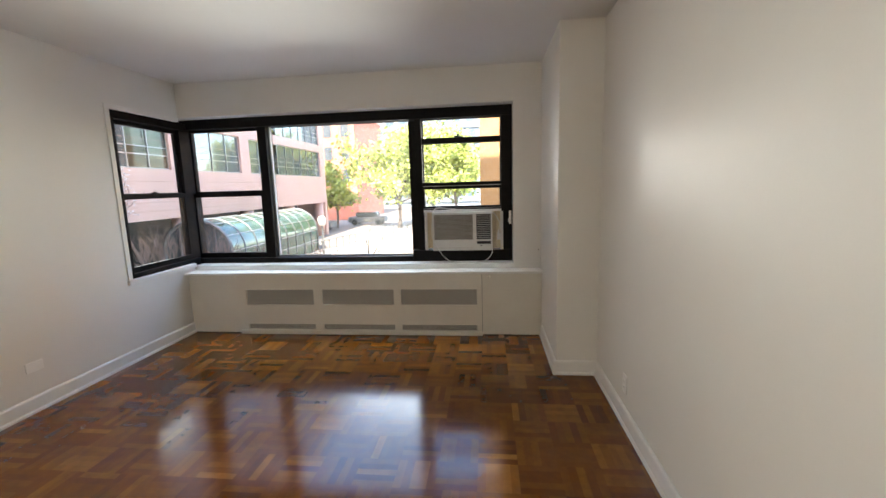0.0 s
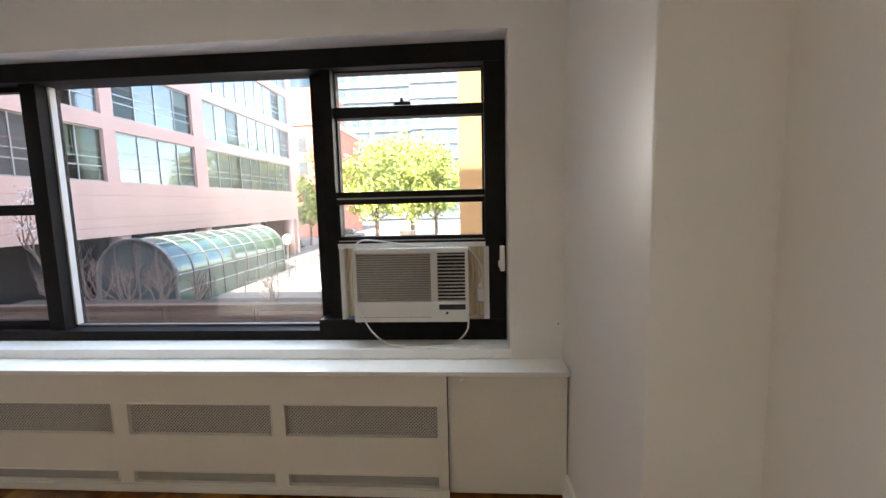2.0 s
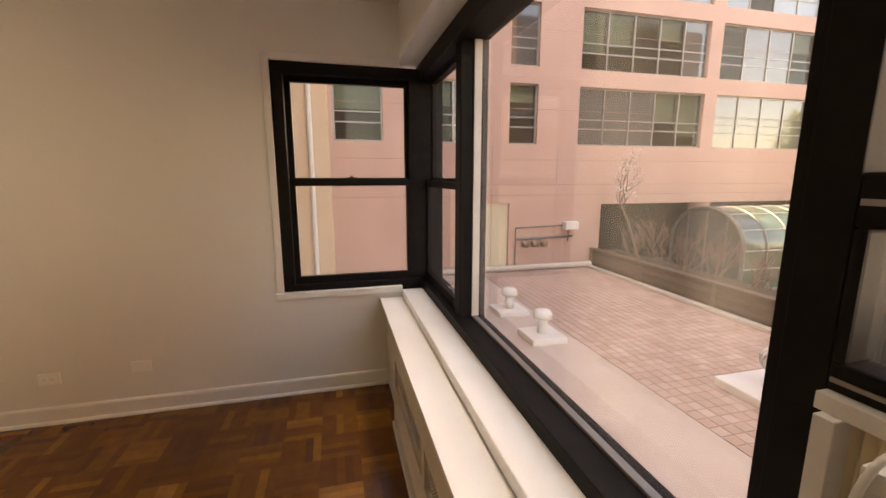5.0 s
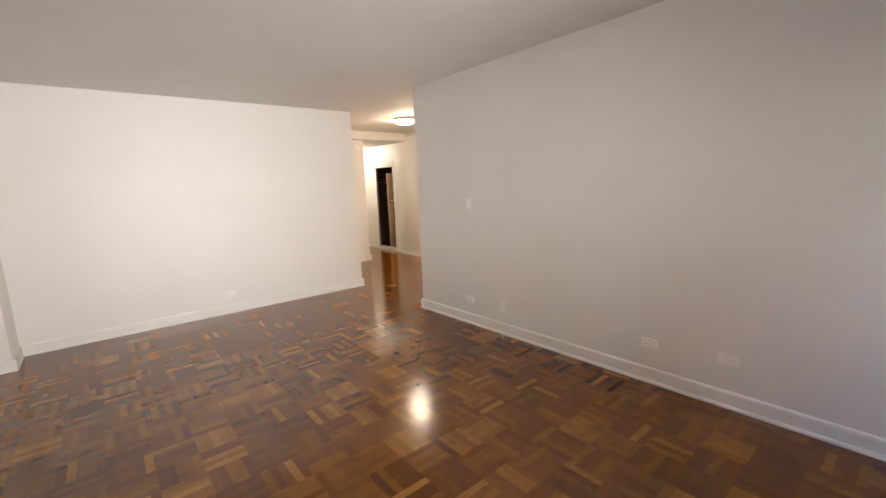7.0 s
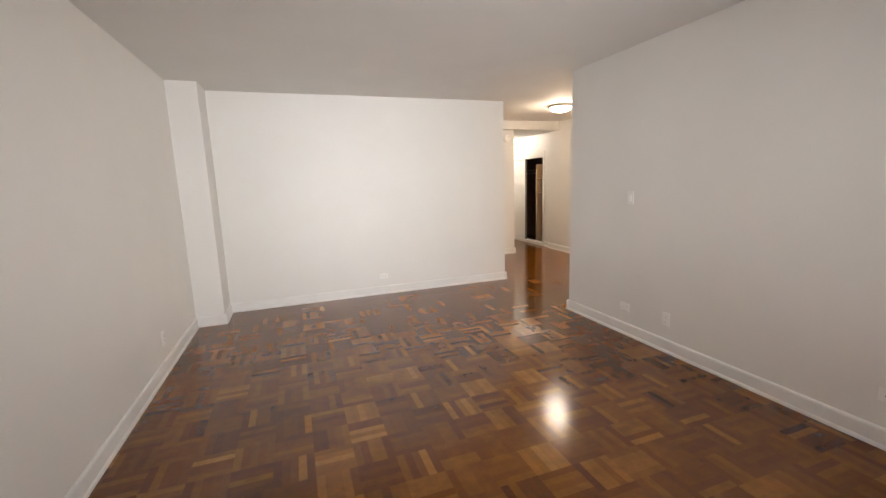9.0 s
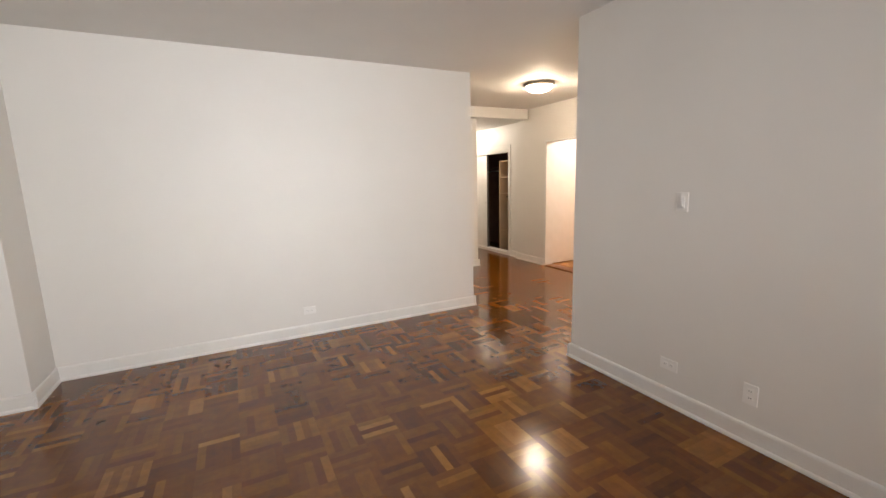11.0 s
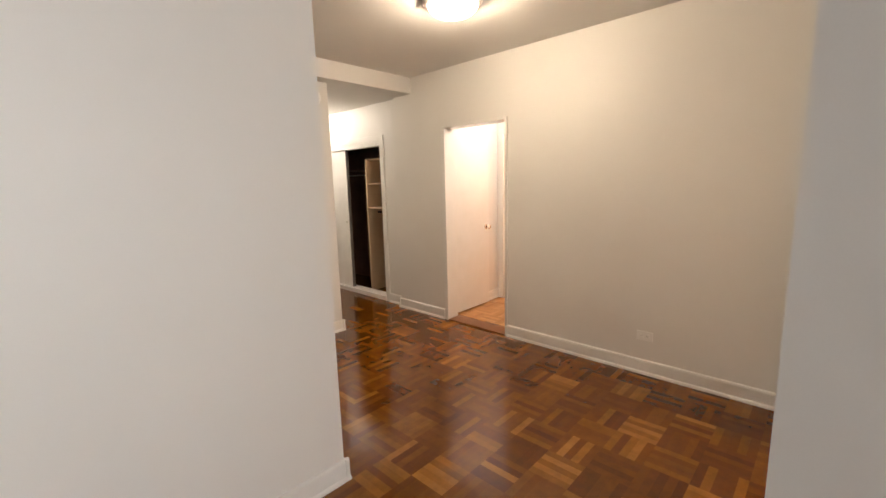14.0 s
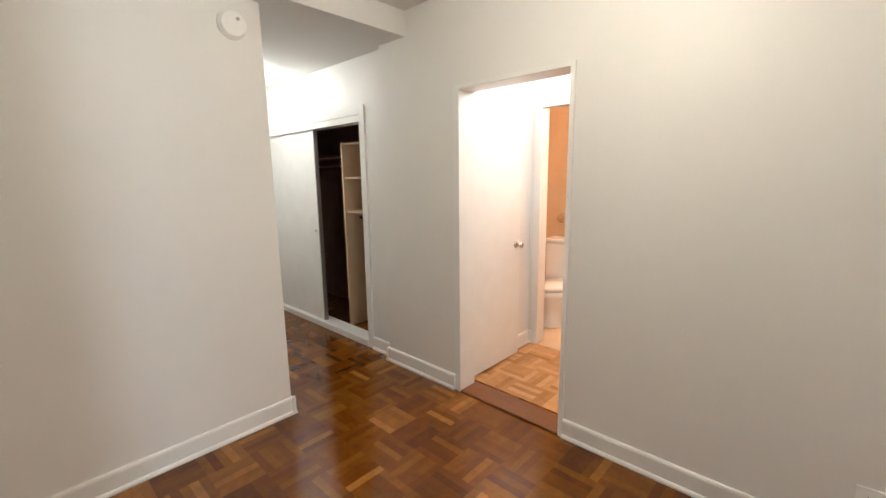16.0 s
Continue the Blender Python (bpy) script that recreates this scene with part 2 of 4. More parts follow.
BEIGE = surf("pleated_vinyl", (0.66, 0.55, 0.36), (0.74, 0.64, 0.45), 8, 0.5, 0.1, 80)
CORD = surf("white_cord", (0.72, 0.71, 0.69), (0.78, 0.77, 0.75), 30, 0.4, 0.0)
NICKEL = surf("satin_nickel", (0.66, 0.62, 0.56), (0.74, 0.70, 0.64), 20, 0.48, 0.05, 90, metal=1.0)
CHROME = surf("chrome", (0.75, 0.73, 0.70), (0.82, 0.80, 0.78), 30, 0.15, 0.0, metal=1.0)
BRONZE = surf("brushed_ring", (0.20, 0.16, 0.13), (0.28, 0.23, 0.19), 30, 0.35, 0.0, metal=1.0)
BOWL = glow_mat("lit_glass_bowl", (1.0, 0.83, 0.60), 2.2)
BOWL2 = glow_mat("lit_glass_globe", (1.0, 0.90, 0.74), 2.2)
CLOSET = surf("closet_brown", (0.17, 0.095, 0.065), (0.23, 0.135, 0.095), 6, 0.6, 0.1, 60)
BOARD = surf("shelf_board", (0.60, 0.44, 0.28), (0.68, 0.52, 0.35), 6, 0.5, 0.1, 60)
TILEW = surf("bath_tile", (0.62, 0.46, 0.30), (0.70, 0.54, 0.38), 5, 0.25, 0.1, 30)
CERAMIC = surf("ceramic", (0.82, 0.80, 0.77), (0.86, 0.84, 0.81), 8, 0.10, 0.0)
PERF = perforated_mat("perforated_metal")

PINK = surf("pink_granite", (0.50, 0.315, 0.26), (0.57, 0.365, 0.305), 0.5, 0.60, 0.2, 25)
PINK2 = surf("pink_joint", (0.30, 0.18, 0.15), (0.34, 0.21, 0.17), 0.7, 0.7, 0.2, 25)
OFFICE = surf("office_room", (0.30, 0.26, 0.19), (0.42, 0.36, 0.26), 0.35, 0.8, 0.0)
BLIND = surf("cream_blind", (0.62, 0.55, 0.40), (0.70, 0.63, 0.48), 1.2, 0.8, 0.0)
ALU = surf("grey_aluminium", (0.28, 0.27, 0.26), (0.34, 0.33, 0.32), 8, 0.4, 0.0, metal=0.6)
TINT = glass_mat("tinted_glass", (0.62, 0.68, 0.66))
TOWERGLASS = surf("tower_glass", (0.05, 0.07, 0.09), (0.10, 0.13, 0.16), 0.3, 0.35, 0.0, 1.0, spec=0.3)
OUTGLASS = surf("reflecting_glass", (0.05, 0.06, 0.065), (0.09, 0.105, 0.11), 0.25, 0.04, 0.15, 0.8, spec=1.0, depth=0.02)
# paler blue base paints the sky's reflection into the glass
SKYGLASS = surf("painted_sky_glass", (0.16, 0.22, 0.26), (0.24, 0.30, 0.33), 0.15, 0.06, 0.1, 0.8, spec=1.0, depth=0.02)
# green reflections of the canopy are put into its base colour
CANGLASS = surf("canopy_glass", (0.03, 0.06, 0.045), (0.07, 0.12, 0.085), 0.9, 0.08, 0.1, 0.8, spec=0.5, depth=0.02)
SPANDREL = surf("tower_band", (0.115, 0.135, 0.15), (0.145, 0.165, 0.18), 0.2, 0.8, 0.1, 3)
PAVER = pieces_mat("terrace_paver", [(0.42, 0.275, 0.215), (0.45, 0.30, 0.24), (0.48, 0.325, 0.265), (0.52, 0.37, 0.305)], 0.85, (1, 1, 1), 0.4, 0.0, 0.15, 9)
GROUT = surf("terrace_bed", (0.44, 0.34, 0.29), (0.50, 0.40, 0.34), 3, 0.9, 0.3, 40)
STRIPSTONE = surf("terrace_concrete", (0.47, 0.36, 0.30), (0.56, 0.45, 0.385), 1.2, 0.85, 0.3, 30)
CURB = surf("pale_stone", (0.52, 0.47, 0.40), (0.62, 0.57, 0.50), 3, 0.8, 0.3, 40)
PLANK = pieces_mat("weathered_plank", [(0.085, 0.055, 0.040), (0.12, 0.08, 0.057), (0.15, 0.10, 0.075)], 0.8, (1, 1, 8), 0.4, 0.0, 0.3, 6)
SOIL = surf("soil", (0.05, 0.035, 0.025), (0.09, 0.065, 0.045), 6, 0.95, 0.6, 30)
VENTW = surf("vent_paint", (0.62, 0.61, 0.58), (0.74, 0.73, 0.70), 8, 0.5, 0.2, 50)
ORANGE = brick_mat("orange_brick", (0.42, 0.215, 0.072), (0.46, 0.25, 0.09), (0.38, 0.24, 0.12), 1.0)
REDB = brick_mat("red_brick", (0.42, 0.12, 0.07), (0.48, 0.15, 0.09), (0.40, 0.20, 0.14), 1.0)
TANB = surf("tan_render", (0.60, 0.46, 0.33), (0.68, 0.53, 0.39), 1.5, 0.8, 0.3, 30)
TOWER = surf("tower_concrete", (0.14, 0.16, 0.18), (0.18, 0.20, 0.22), 0.1, 0.8, 0.1, 3)
BARK = surf("bark", (0.10, 0.075, 0.06), (0.17, 0.13, 0.10), 10, 0.9, 0.5, 50)
TWIG = surf("bare_twig", (0.16, 0.11, 0.09), (0.24, 0.17, 0.14), 10, 0.9, 0.3, 50)
BUD = surf("pale_blossom", (0.60, 0.52, 0.48), (0.72, 0.64, 0.60), 10, 0.8, 0.0)
PAVE = surf("street_paving", (0.15, 0.13, 0.11), (0.21, 0.18, 0.15), 0.6, 0.85, 0.3, 20)
PLAZA = surf("plaza_paving", (0.26, 0.23, 0.195), (0.34, 0.30, 0.25), 0.5, 0.85, 0.3, 20)
STEEL = surf("rail_steel", (0.12, 0.12, 0.12), (0.18, 0.18, 0.18), 8, 0.5, 0.0, metal=0.5)
WHITEP = surf("white_sheet", (0.70, 0.69, 0.67), (0.78, 0.77, 0.75), 3, 0.5, 0.1, 40)


def leaf_mat(name, ramp):
    m = pieces_mat(name, ramp, 0.6, (1, 1, 1), 0.0, 0.0, 0.2, 4)
    b = m.node_tree.nodes["Principled BSDF"]
    b.inputs["Subsurface Weight"].default_value = 0.0
    b.inputs["Transmission Weight"].default_value = 0.0
    return m


LEAF = leaf_mat("spring_leaf", [(0.16, 0.20, 0.03), (0.26, 0.31, 0.05), (0.36, 0.40, 0.08), (0.48, 0.50, 0.14)])


# ---- building blocks ----
ORIGIN = {}


def thing(name, place, label, category, group="", kind=""):
    ob = new(name)
    ob.location = place
    ob.empty_display_size = 0.1
    ORIGIN[ob] = Vector(place)
    return tagged(ob, label, category, group, kind)


def part(name, bm, material, parent=None, label="", smooth=False):
    """Links a bmesh, given in world coordinates, as one mesh object under a thing or a part."""
    if parent is not None:
        bmesh.ops.translate(bm, verts=bm.verts, vec=-ORIGIN[parent])
    me = bpy.data.meshes.new(name)
    bm.to_mesh(me)
    bm.free()
    if smooth:
        me.shade_smooth()
    me.materials.append(material)
    ob = new(name, me)
    if parent is not None:
        ob.parent = parent
        ORIGIN[ob] = ORIGIN[parent]
    return tagged(ob, label) if label else ob


def box(x0, x1, y0, y1, z0, z1, bevel=0.0, bm=None, seg=2):
    own = bmesh.new()
    bmesh.ops.create_cube(own, size=1)
    for v in own.verts:
        v.co = (x0 + (v.co.x + 0.5) * (x1 - x0), y0 + (v.co.y + 0.5) * (y1 - y0), z0 + (v.co.z + 0.5) * (z1 - z0))
    if bevel:
        bmesh.ops.bevel(own, geom=own.edges[:], offset=bevel, segments=seg, affect="EDGES", profile=0.6)
    if bm is None:
        return own
    me = bpy.data.meshes.new("tmp")
    own.to_mesh(me)
    own.free()
    bm.from_mesh(me)
    bpy.data.meshes.remove(me)
    return bm


def boxes(rows, bevel=0.0):
    bm = bmesh.new()
    for r in rows:
        box(*r, bevel=bevel, bm=bm)
    return bm


def panel(axis, p0, p1, u0, u1, z0, z1, holes=()):
    """A wall slab between the planes p0 and p1 of x or y, from u0 to u1, with openings (u0, u1, z0, z1) cut right through it."""
    us = sorted({u0, u1, *[min(max(h[i], u0), u1) for h in holes for i in (0, 1)]})
    zs = sorted({z0, z1, *[min(max(h[i], z0), z1) for h in holes for i in (2, 3)]})

    def solid(i, j):
        if not (0 <= i < len(us) - 1 and 0 <= j < len(zs) - 1):
            return False
        u, z = (us[i] + us[i + 1]) / 2, (zs[j] + zs[j + 1]) / 2
        return not any(h[0] < u < h[1] and h[2] < z < h[3] for h in holes)

    bm, seen = bmesh.new(), {}

    def vert(p, u, z):
        key = (p, u, z)
        if key not in seen:
            seen[key] = bm.verts.new((p, u, z) if axis == "x" else (u, p, z))
        return seen[key]

    def quad(*c):
        bm.faces.new([vert(*k) for k in c])

    for i in range(len(us) - 1):
        for j in range(len(zs) - 1):
            if not solid(i, j):
                continue
            a, b, c, d = us[i], us[i + 1], zs[j], zs[j + 1]
            quad((p0, a, c), (p0, b, c), (p0, b, d), (p0, a, d))
            quad((p1, a, c), (p1, a, d), (p1, b, d), (p1, b, c))
            if not solid(i - 1, j):
                quad((p0, a, c), (p0, a, d), (p1, a, d), (p1, a, c))
            if not solid(i + 1, j):
                quad((p0, b, c), (p1, b, c), (p1, b, d), (p0, b, d))
            if not solid(i, j - 1):
                quad((p0, a, c), (p1, a, c), (p1, b, c), (p0, b, c))
            if not solid(i, j + 1):
                quad((p0, a, d), (p0, b, d), (p1, b, d), (p1, a, d))
    bmesh.ops.recalc_face_normals(bm, faces=bm.faces[:])
    return bm


def setting(name, bm, material, label, category):
    return tagged(part(name, bm, material), label, category, kind="structure")


def lathe(profile, centre, axis="z", steps=32):
    """A turned shape from (radius, height) pairs."""
    bm = bmesh.new()
    rings = []
    for r, h in profile:
        ring = []
        for k in range(steps):
            a = 2 * math.pi * k / steps
            p = Vector((r * math.cos(a), r * math.sin(a), h))
            if axis == "y":
                p = Vector((p.x, -p.z, p.y))
            elif axis == "x":
                p = Vector((p.z, p.x, p.y))
            ring.append(bm.verts.new(p + Vector(centre)))
        rings.append(ring)
    for a, b in zip(rings, rings[1:]):
        for k in range(steps):
            bm.faces.new((a[k], a[(k + 1) % steps], b[(k + 1) % steps], b[k]))
    for ring in (rings[0], rings[-1]):
        bm.faces.new(ring)
    bmesh.ops.recalc_face_normals(bm, faces=bm.faces[:])
    return bm


def tube(points, radius, bm=None, sides=8, taper=1.0):
    """A round bar through points."""
    bm = bm or bmesh.new()
    pts = [Vector(p) for p in points]
    rings = []
    for i, p in enumerate(pts):
        d = (pts[min(i + 1, len(pts) - 1)] - pts[max(i - 1, 0)]).normalized()
        side = d.cross(Vector((0.3, 0.2, 1))).normalized()
        up = side.cross(d)
        r = radius * (1 + (taper - 1) * i / max(1, len(pts) - 1))
        rings.append([bm.verts.new(p + r * (math.cos(2 * math.pi * k / sides) * side + math.sin(2 * math.pi * k / sides) * up)) for k in range(sides)])
    for a, b in zip(rings, rings[1:]):
        for k in range(sides):
            bm.faces.new((a[k], a[(k + 1) % sides], b[(k + 1) % sides], b[k]))
    bm.faces.new(rings[0])
    bm.faces.new(rings[-1])
    return bm


def smooth_line(points, n=8):
    """Catmull-Rom through points."""
    p = [Vector(q) for q in points]
    p = [2 * p[0] - p[1], *p, 2 * p[-1] - p[-2]]
    out = []
    for i in range(1, len(p) - 2):
        for k in range(n):
            t = k / n
            out.append(0.5 * (2 * p[i] + (p[i + 1] - p[i - 1]) * t + (2 * p[i - 1] - 5 * p[i] + 4 * p[i + 1] - p[i + 2]) * t * t
                              + (3 * p[i] - p[i - 1] - 3 * p[i + 1] + p[i + 2]) * t ** 3))
    return out + [p[-2]]


# ---- shell of the flat ----
TOP = 2.614
setting("wall_north", panel("y", 6.602, 6.92, -0.20, 4.20, -0.15, 2.80, [(-0.3, 3.445, 0.70, 2.275)]), WALL, "white painted plaster window wall", "wall")
setting("wall_west", panel("x", -0.20, 0.0, 1.65, 6.602, -0.15, 2.80, [(5.787, 6.7, 0.70, 2.236)]), WALL, "white painted plaster wall with corner window opening", "wall")
setting("wall_east", panel("x", 4.025, 4.20, -0.14, 6.602, -0.15, 2.80), WALL, "white painted plaster wall", "wall")
setting("wall_south", panel("y", -0.14, 0.0, -0.055, 4.025, -0.15, 2.80), WALL, "white painted plaster wall of the living room", "wall")
setting("wall_column", box(3.714, 4.035, 5.630, 6.610, -0.1, 2.7, 0.006), WALL, "boxed-in white plaster column beside the window", "column")
setting("wall_pilaster", box(3.737, 4.035, -0.010, 0.442, -0.1, 2.7, 0.006), WALL, "boxed-in white plaster column in the corner", "column")
setting("wall_foyer_west", panel("x", -2.38, -2.24, -2.05, 1.79, -0.15, 2.80, [(-1.285, -0.50, 0.0, 2.055)]), WALL, "white painted wall with a doorway", "wall")
setting("wall_foyer_north", panel("y", 1.65, 1.79, -2.24, -0.20, -0.15, 2.80, [(-1.60, -0.80, 0.0, 2.05)]), WALL, "white painted wall with the kitchen doorway", "wall")
setting("wall_hall_west", panel("x", -2.42, -2.30, -4.60, -2.05, -0.15, 2.80, [(-4.20, -2.40, 0.055, 1.965)]), WALL, "white painted hall wall with closet opening", "wall")
setting("wall_hall_corner", panel("y", -2.05, -1.909, -1.302, 1.50, -0.15, 2.80), WALL, "white painted wall carrying a smoke alarm", "wall")
setting("wall_hall_east", panel("x", -1.302, -1.16, -4.60, -2.05, -0.15, 2.80), WALL, "white painted hall wall", "wall")
setting("wall_hall_end", panel("y", -4.74, -4.60, -3.2, -1.16, -0.15, 2.80), WALL, "white painted wall closing the hall", "wall")
setting("wall_foyer_east", panel("x", 1.50, 1.64, -2.05, -0.14, -0.15, 2.80), WALL, "white painted wall closing the foyer", "wall")
setting("ceiling", boxes([(-5.4, -0.20, -4.74, 4.10, TOP, 2.80), (-0.20, 4.2, -4.74, 6.92, TOP, 2.80)]), CEIL, "flat white painted ceiling", "ceiling")
setting("ceiling_hall", box(-2.30, 1.50, -4.60, -1.76, 2.45, TOP + 0.004, 0.004), CEIL, "lowered white ceiling over the hall", "ceiling")

# passage, bathroom and kitchen behind the doorways
setting("wall_passage_south", panel("y", -1.54, -1.40, -3.33, -2.38, -0.15, 2.80), WALL, "white painted passage wall", "wall")
setting("wall_passage_north", panel("y", -0.14, 0.0, -3.33, -2.38, -0.15, 2.80), WALL, "white painted passage wall", "wall")
setting("wall_passage_west", panel("x", -3.45, -3.33, -2.40, 0.30, -0.15, 2.80, [(-1.31, -0.50, 0.0, 2.05)]), WALL, "white painted wall with bathroom doorway", "wall")
setting("wall_bath_west", panel("x", -5.02, -4.90, -2.40, 0.30, -0.15, 2.80), TILEW, "beige tiled bathroom wall", "wall")
setting("wall_bath_south", panel("y", -2.52, -2.40, -5.02, -3.33, -0.15, 2.80), TILEW, "beige tiled bathroom wall", "wall")
setting("wall_bath_north", panel("y", 0.30, 0.42, -5.02, -3.33, -0.15, 2.80), TILEW, "beige tiled bathroom wall", "wall")
setting("wall_kitchen_west", panel("x", -2.38, -2.24, 1.79, 4.00, -0.15, 2.80), WALL, "white painted kitchen wall", "wall")
setting("wall_kitchen_north", panel("y", 4.00, 4.12, -2.38, -0.20, -0.15, 2.80), WALL, "white painted kitchen wall", "wall")
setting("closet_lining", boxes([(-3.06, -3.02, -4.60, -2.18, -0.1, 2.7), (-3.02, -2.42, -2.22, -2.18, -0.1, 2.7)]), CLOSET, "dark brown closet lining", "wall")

# ---- baseboards ----
PROFILE = [(0, 0), (0.026, 0), (0.026, 0.010), (0.021, 0.020), (0.016, 0.024), (0.016, 0.098), (0.013, 0.108), (0.007, 0.113), (0, 0.113)]


def baseboard(a, b, out):
    """Along the floor from a to b, standing out towards out."""
    bm = bmesh.new()
    rings = []
    for p in (a, b):
        rings.append([bm.verts.new((p[0] + out[0] * d, p[1] + out[1] * d, z)) for d, z in PROFILE])
    n = len(PROFILE)
    for k in range(n):
        bm.faces.new((rings[0][k], rings[0][(k + 1) % n], rings[1][(k + 1) % n], rings[1][k]))
    bm.faces.new(rings[0])
    bm.faces.new(rings[1])
    bmesh.ops.recalc_face_normals(bm, faces=bm.faces[:])
    setting("baseboard", bm, TRIM, "white painted moulded baseboard", "baseboard")


for a, b, out in [
    ((0, 1.652), (0, 6.478), (1, 0)), ((-0.078, 0), (3.737, 0), (0, 1)), ((4.025, 0.442), (4.025, 5.63), (-1, 0)),
    ((3.688, 5.63), (4.025, 5.63), (0, -1)), ((3.714, 5.606), (3.714, 6.478), (-1, 0)), ((3.737, 0.002), (3.737, 0.466), (-1, 0)), ((3.713, 0.442), (4.025, 0.442), (0, 1)),
    ((-2.24, -2.05), (-2.24, -1.32), (1, 0)), ((-2.24, -0.495), (-2.24, 1.65), (1, 0)), ((-2.24, 1.65), (-1.68, 1.65), (0, -1)), ((-0.72, 1.65), (0.024, 1.65), (0, -1)),
    ((-2.30, -2.33), (-2.30, -2.05), (1, 0)), ((-2.30, -2.05), (-2.216, -2.05), (0, -1)), ((-1.326, -1.909), (1.5, -1.909), (0, 1)), ((-1.302, -4.6), (-1.302, -1.885), (-1, 0)),
    ((-3.33, -1.40), (-2.40, -1.40), (0, 1)), ((-3.33, -1.40), (-3.33, -1.366), (1, 0)), ((-3.33, -0.44), (-3.33, -0.14), (1, 0)), ((-0.055, -0.14), (-0.055, 0.022), (-1, 0)), ((-0.055, -0.14), (1.5, -0.14), (0, -1)),
]:
    baseboard(a, b, out)


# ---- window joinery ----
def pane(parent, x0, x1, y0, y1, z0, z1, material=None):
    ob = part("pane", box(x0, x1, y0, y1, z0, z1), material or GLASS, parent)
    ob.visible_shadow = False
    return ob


win = thing("window_1", (1.7, 6.84, 0.74), "black metal window with fixed and sash panes", "window", kind="structure")
part("head", box(-0.16, 3.442, 6.745, 6.915, 2.176, 2.274, 0.004), FRAME, win)
part("bottom_rail", boxes([(-0.16, 2.40, 6.745, 6.915, 0.702, 0.768), (2.40, 3.442, 6.745, 6.915, 0.702, 0.828)], 0.004), FRAME, win)
part("sill_lip", box(0.86, 2.375, 6.845, 6.872, 0.766, 0.780, 0.003), ALU, win, "grey metal glazing bead")
part("mullion", box(0.758, 0.853, 6.772, 6.915, 0.768, 2.176, 0.004), FRAME, win)
part("mullion", boxes([(2.376, 2.525, 6.872, 6.915, 0.768, 2.176), (2.462, 2.525, 6.775, 6.874, 0.768, 2.176)], 0.003), FRAME, win)
part("glazing_bead", box(0.854, 0.868, 6.838, 6.876, 0.782, 2.174, 0.002), VENTW, win, "pale metal glazing bead")
part("jamb", box(3.333, 3.442, 6.752, 6.915, 0.828, 2.176, 0.004), FRAME, win)
part("corner_post", box(-0.155, -0.062, 6.672, 6.915, 0.768, 2.176, 0.005), FRAME, win)
part("window_sill", box(0.0, 3.452, 6.596, 6.746, 0.660, 0.714, 0.006), SHELF, win, "white painted inner sill")
part("upper_sash", boxes([(-0.062, 0.758, 6.835, 6.875, 2.150, 2.176), (-0.062, 0.758, 6.835, 6.875, 1.478, 1.510), (-0.062, -0.045, 6.835, 6.875, 1.510, 2.150), (0.725, 0.758, 6.835, 6.875, 1.510, 2.150)], 0.003), FRAME, win)
part("lower_sash", boxes([(-0.062, 0.758, 6.795, 6.834, 1.448, 1.490), (-0.062, 0.758, 6.795, 6.834, 0.768, 0.822), (-0.062, -0.045, 6.795, 6.834, 0.822, 1.448), (0.728, 0.758, 6.795, 6.834, 0.822, 1.448)], 0.003), FRAME, win)
part("sash_lock", boxes([(0.32, 0.38, 6.79, 6.825, 1.490, 1.503), (0.34, 0.355, 6.785, 6.815, 1.503, 1.514)], 0.002), FRAME, win)
pane(win, -0.05, 0.73, 6.853, 6.857, 1.505, 2.155)
pane(win, -0.05, 0.735, 6.812, 6.816, 0.815, 1.455)
pane(win, 0.848, 2.380, 6.879, 6.883, 0.765, 2.180)
part("upper_sash", boxes([(2.525, 3.333, 6.825, 6.875, 2.170, 2.180), (2.525, 3.333, 6.835, 6.875, 1.470, 1.50), (2.525, 2.535, 6.835, 6.875, 1.50, 2.17), (3.323, 3.333, 6.835, 6.875, 1.50, 2.17), (2.525, 3.333, 6.800, 6.875, 1.928, 1.985)], 0.003), FRAME, win)
part("raised_sash", boxes([(2.525, 3.333, 6.775, 6.832, 1.464, 1.532), (2.525, 3.333, 6.775, 6.832, 1.240, 1.288), (2.525, 2.542, 6.775, 6.832, 1.288, 1.464), (3.318, 3.333, 6.775, 6.832, 1.288, 1.464)], 0.005), FRAME, win)
part("sash_groove", boxes([(2.53, 3.33, 6.772, 6.776, 1.492, 1.500), (2.53, 3.33, 6.772, 6.776, 1.262, 1.268)]), ALU, win, "grey metal groove")
part("sash_lock", boxes([(2.86, 2.95, 6.775, 6.80, 1.985, 1.996), (2.895, 2.912, 6.77, 6.79, 1.996, 2.016)], 0.002), FRAME, win)
pane(win, 2.53, 3.328, 6.826, 6.830, 1.980, 2.175)
pane(win, 2.53, 3.328, 6.846, 6.850, 1.490, 1.935)
pane(win, 2.538, 3.322, 6.806, 6.810, 1.280, 1.470)
part("window_lock", boxes([(3.408, 3.434, 6.715, 6.752, 1.095, 1.230), (3.412, 3.430, 6.690, 6.718, 1.19, 1.228), (3.400, 3.418, 6.722, 6.752, 1.115, 1.15)], 0.005), PLATE, win, "white window lock")

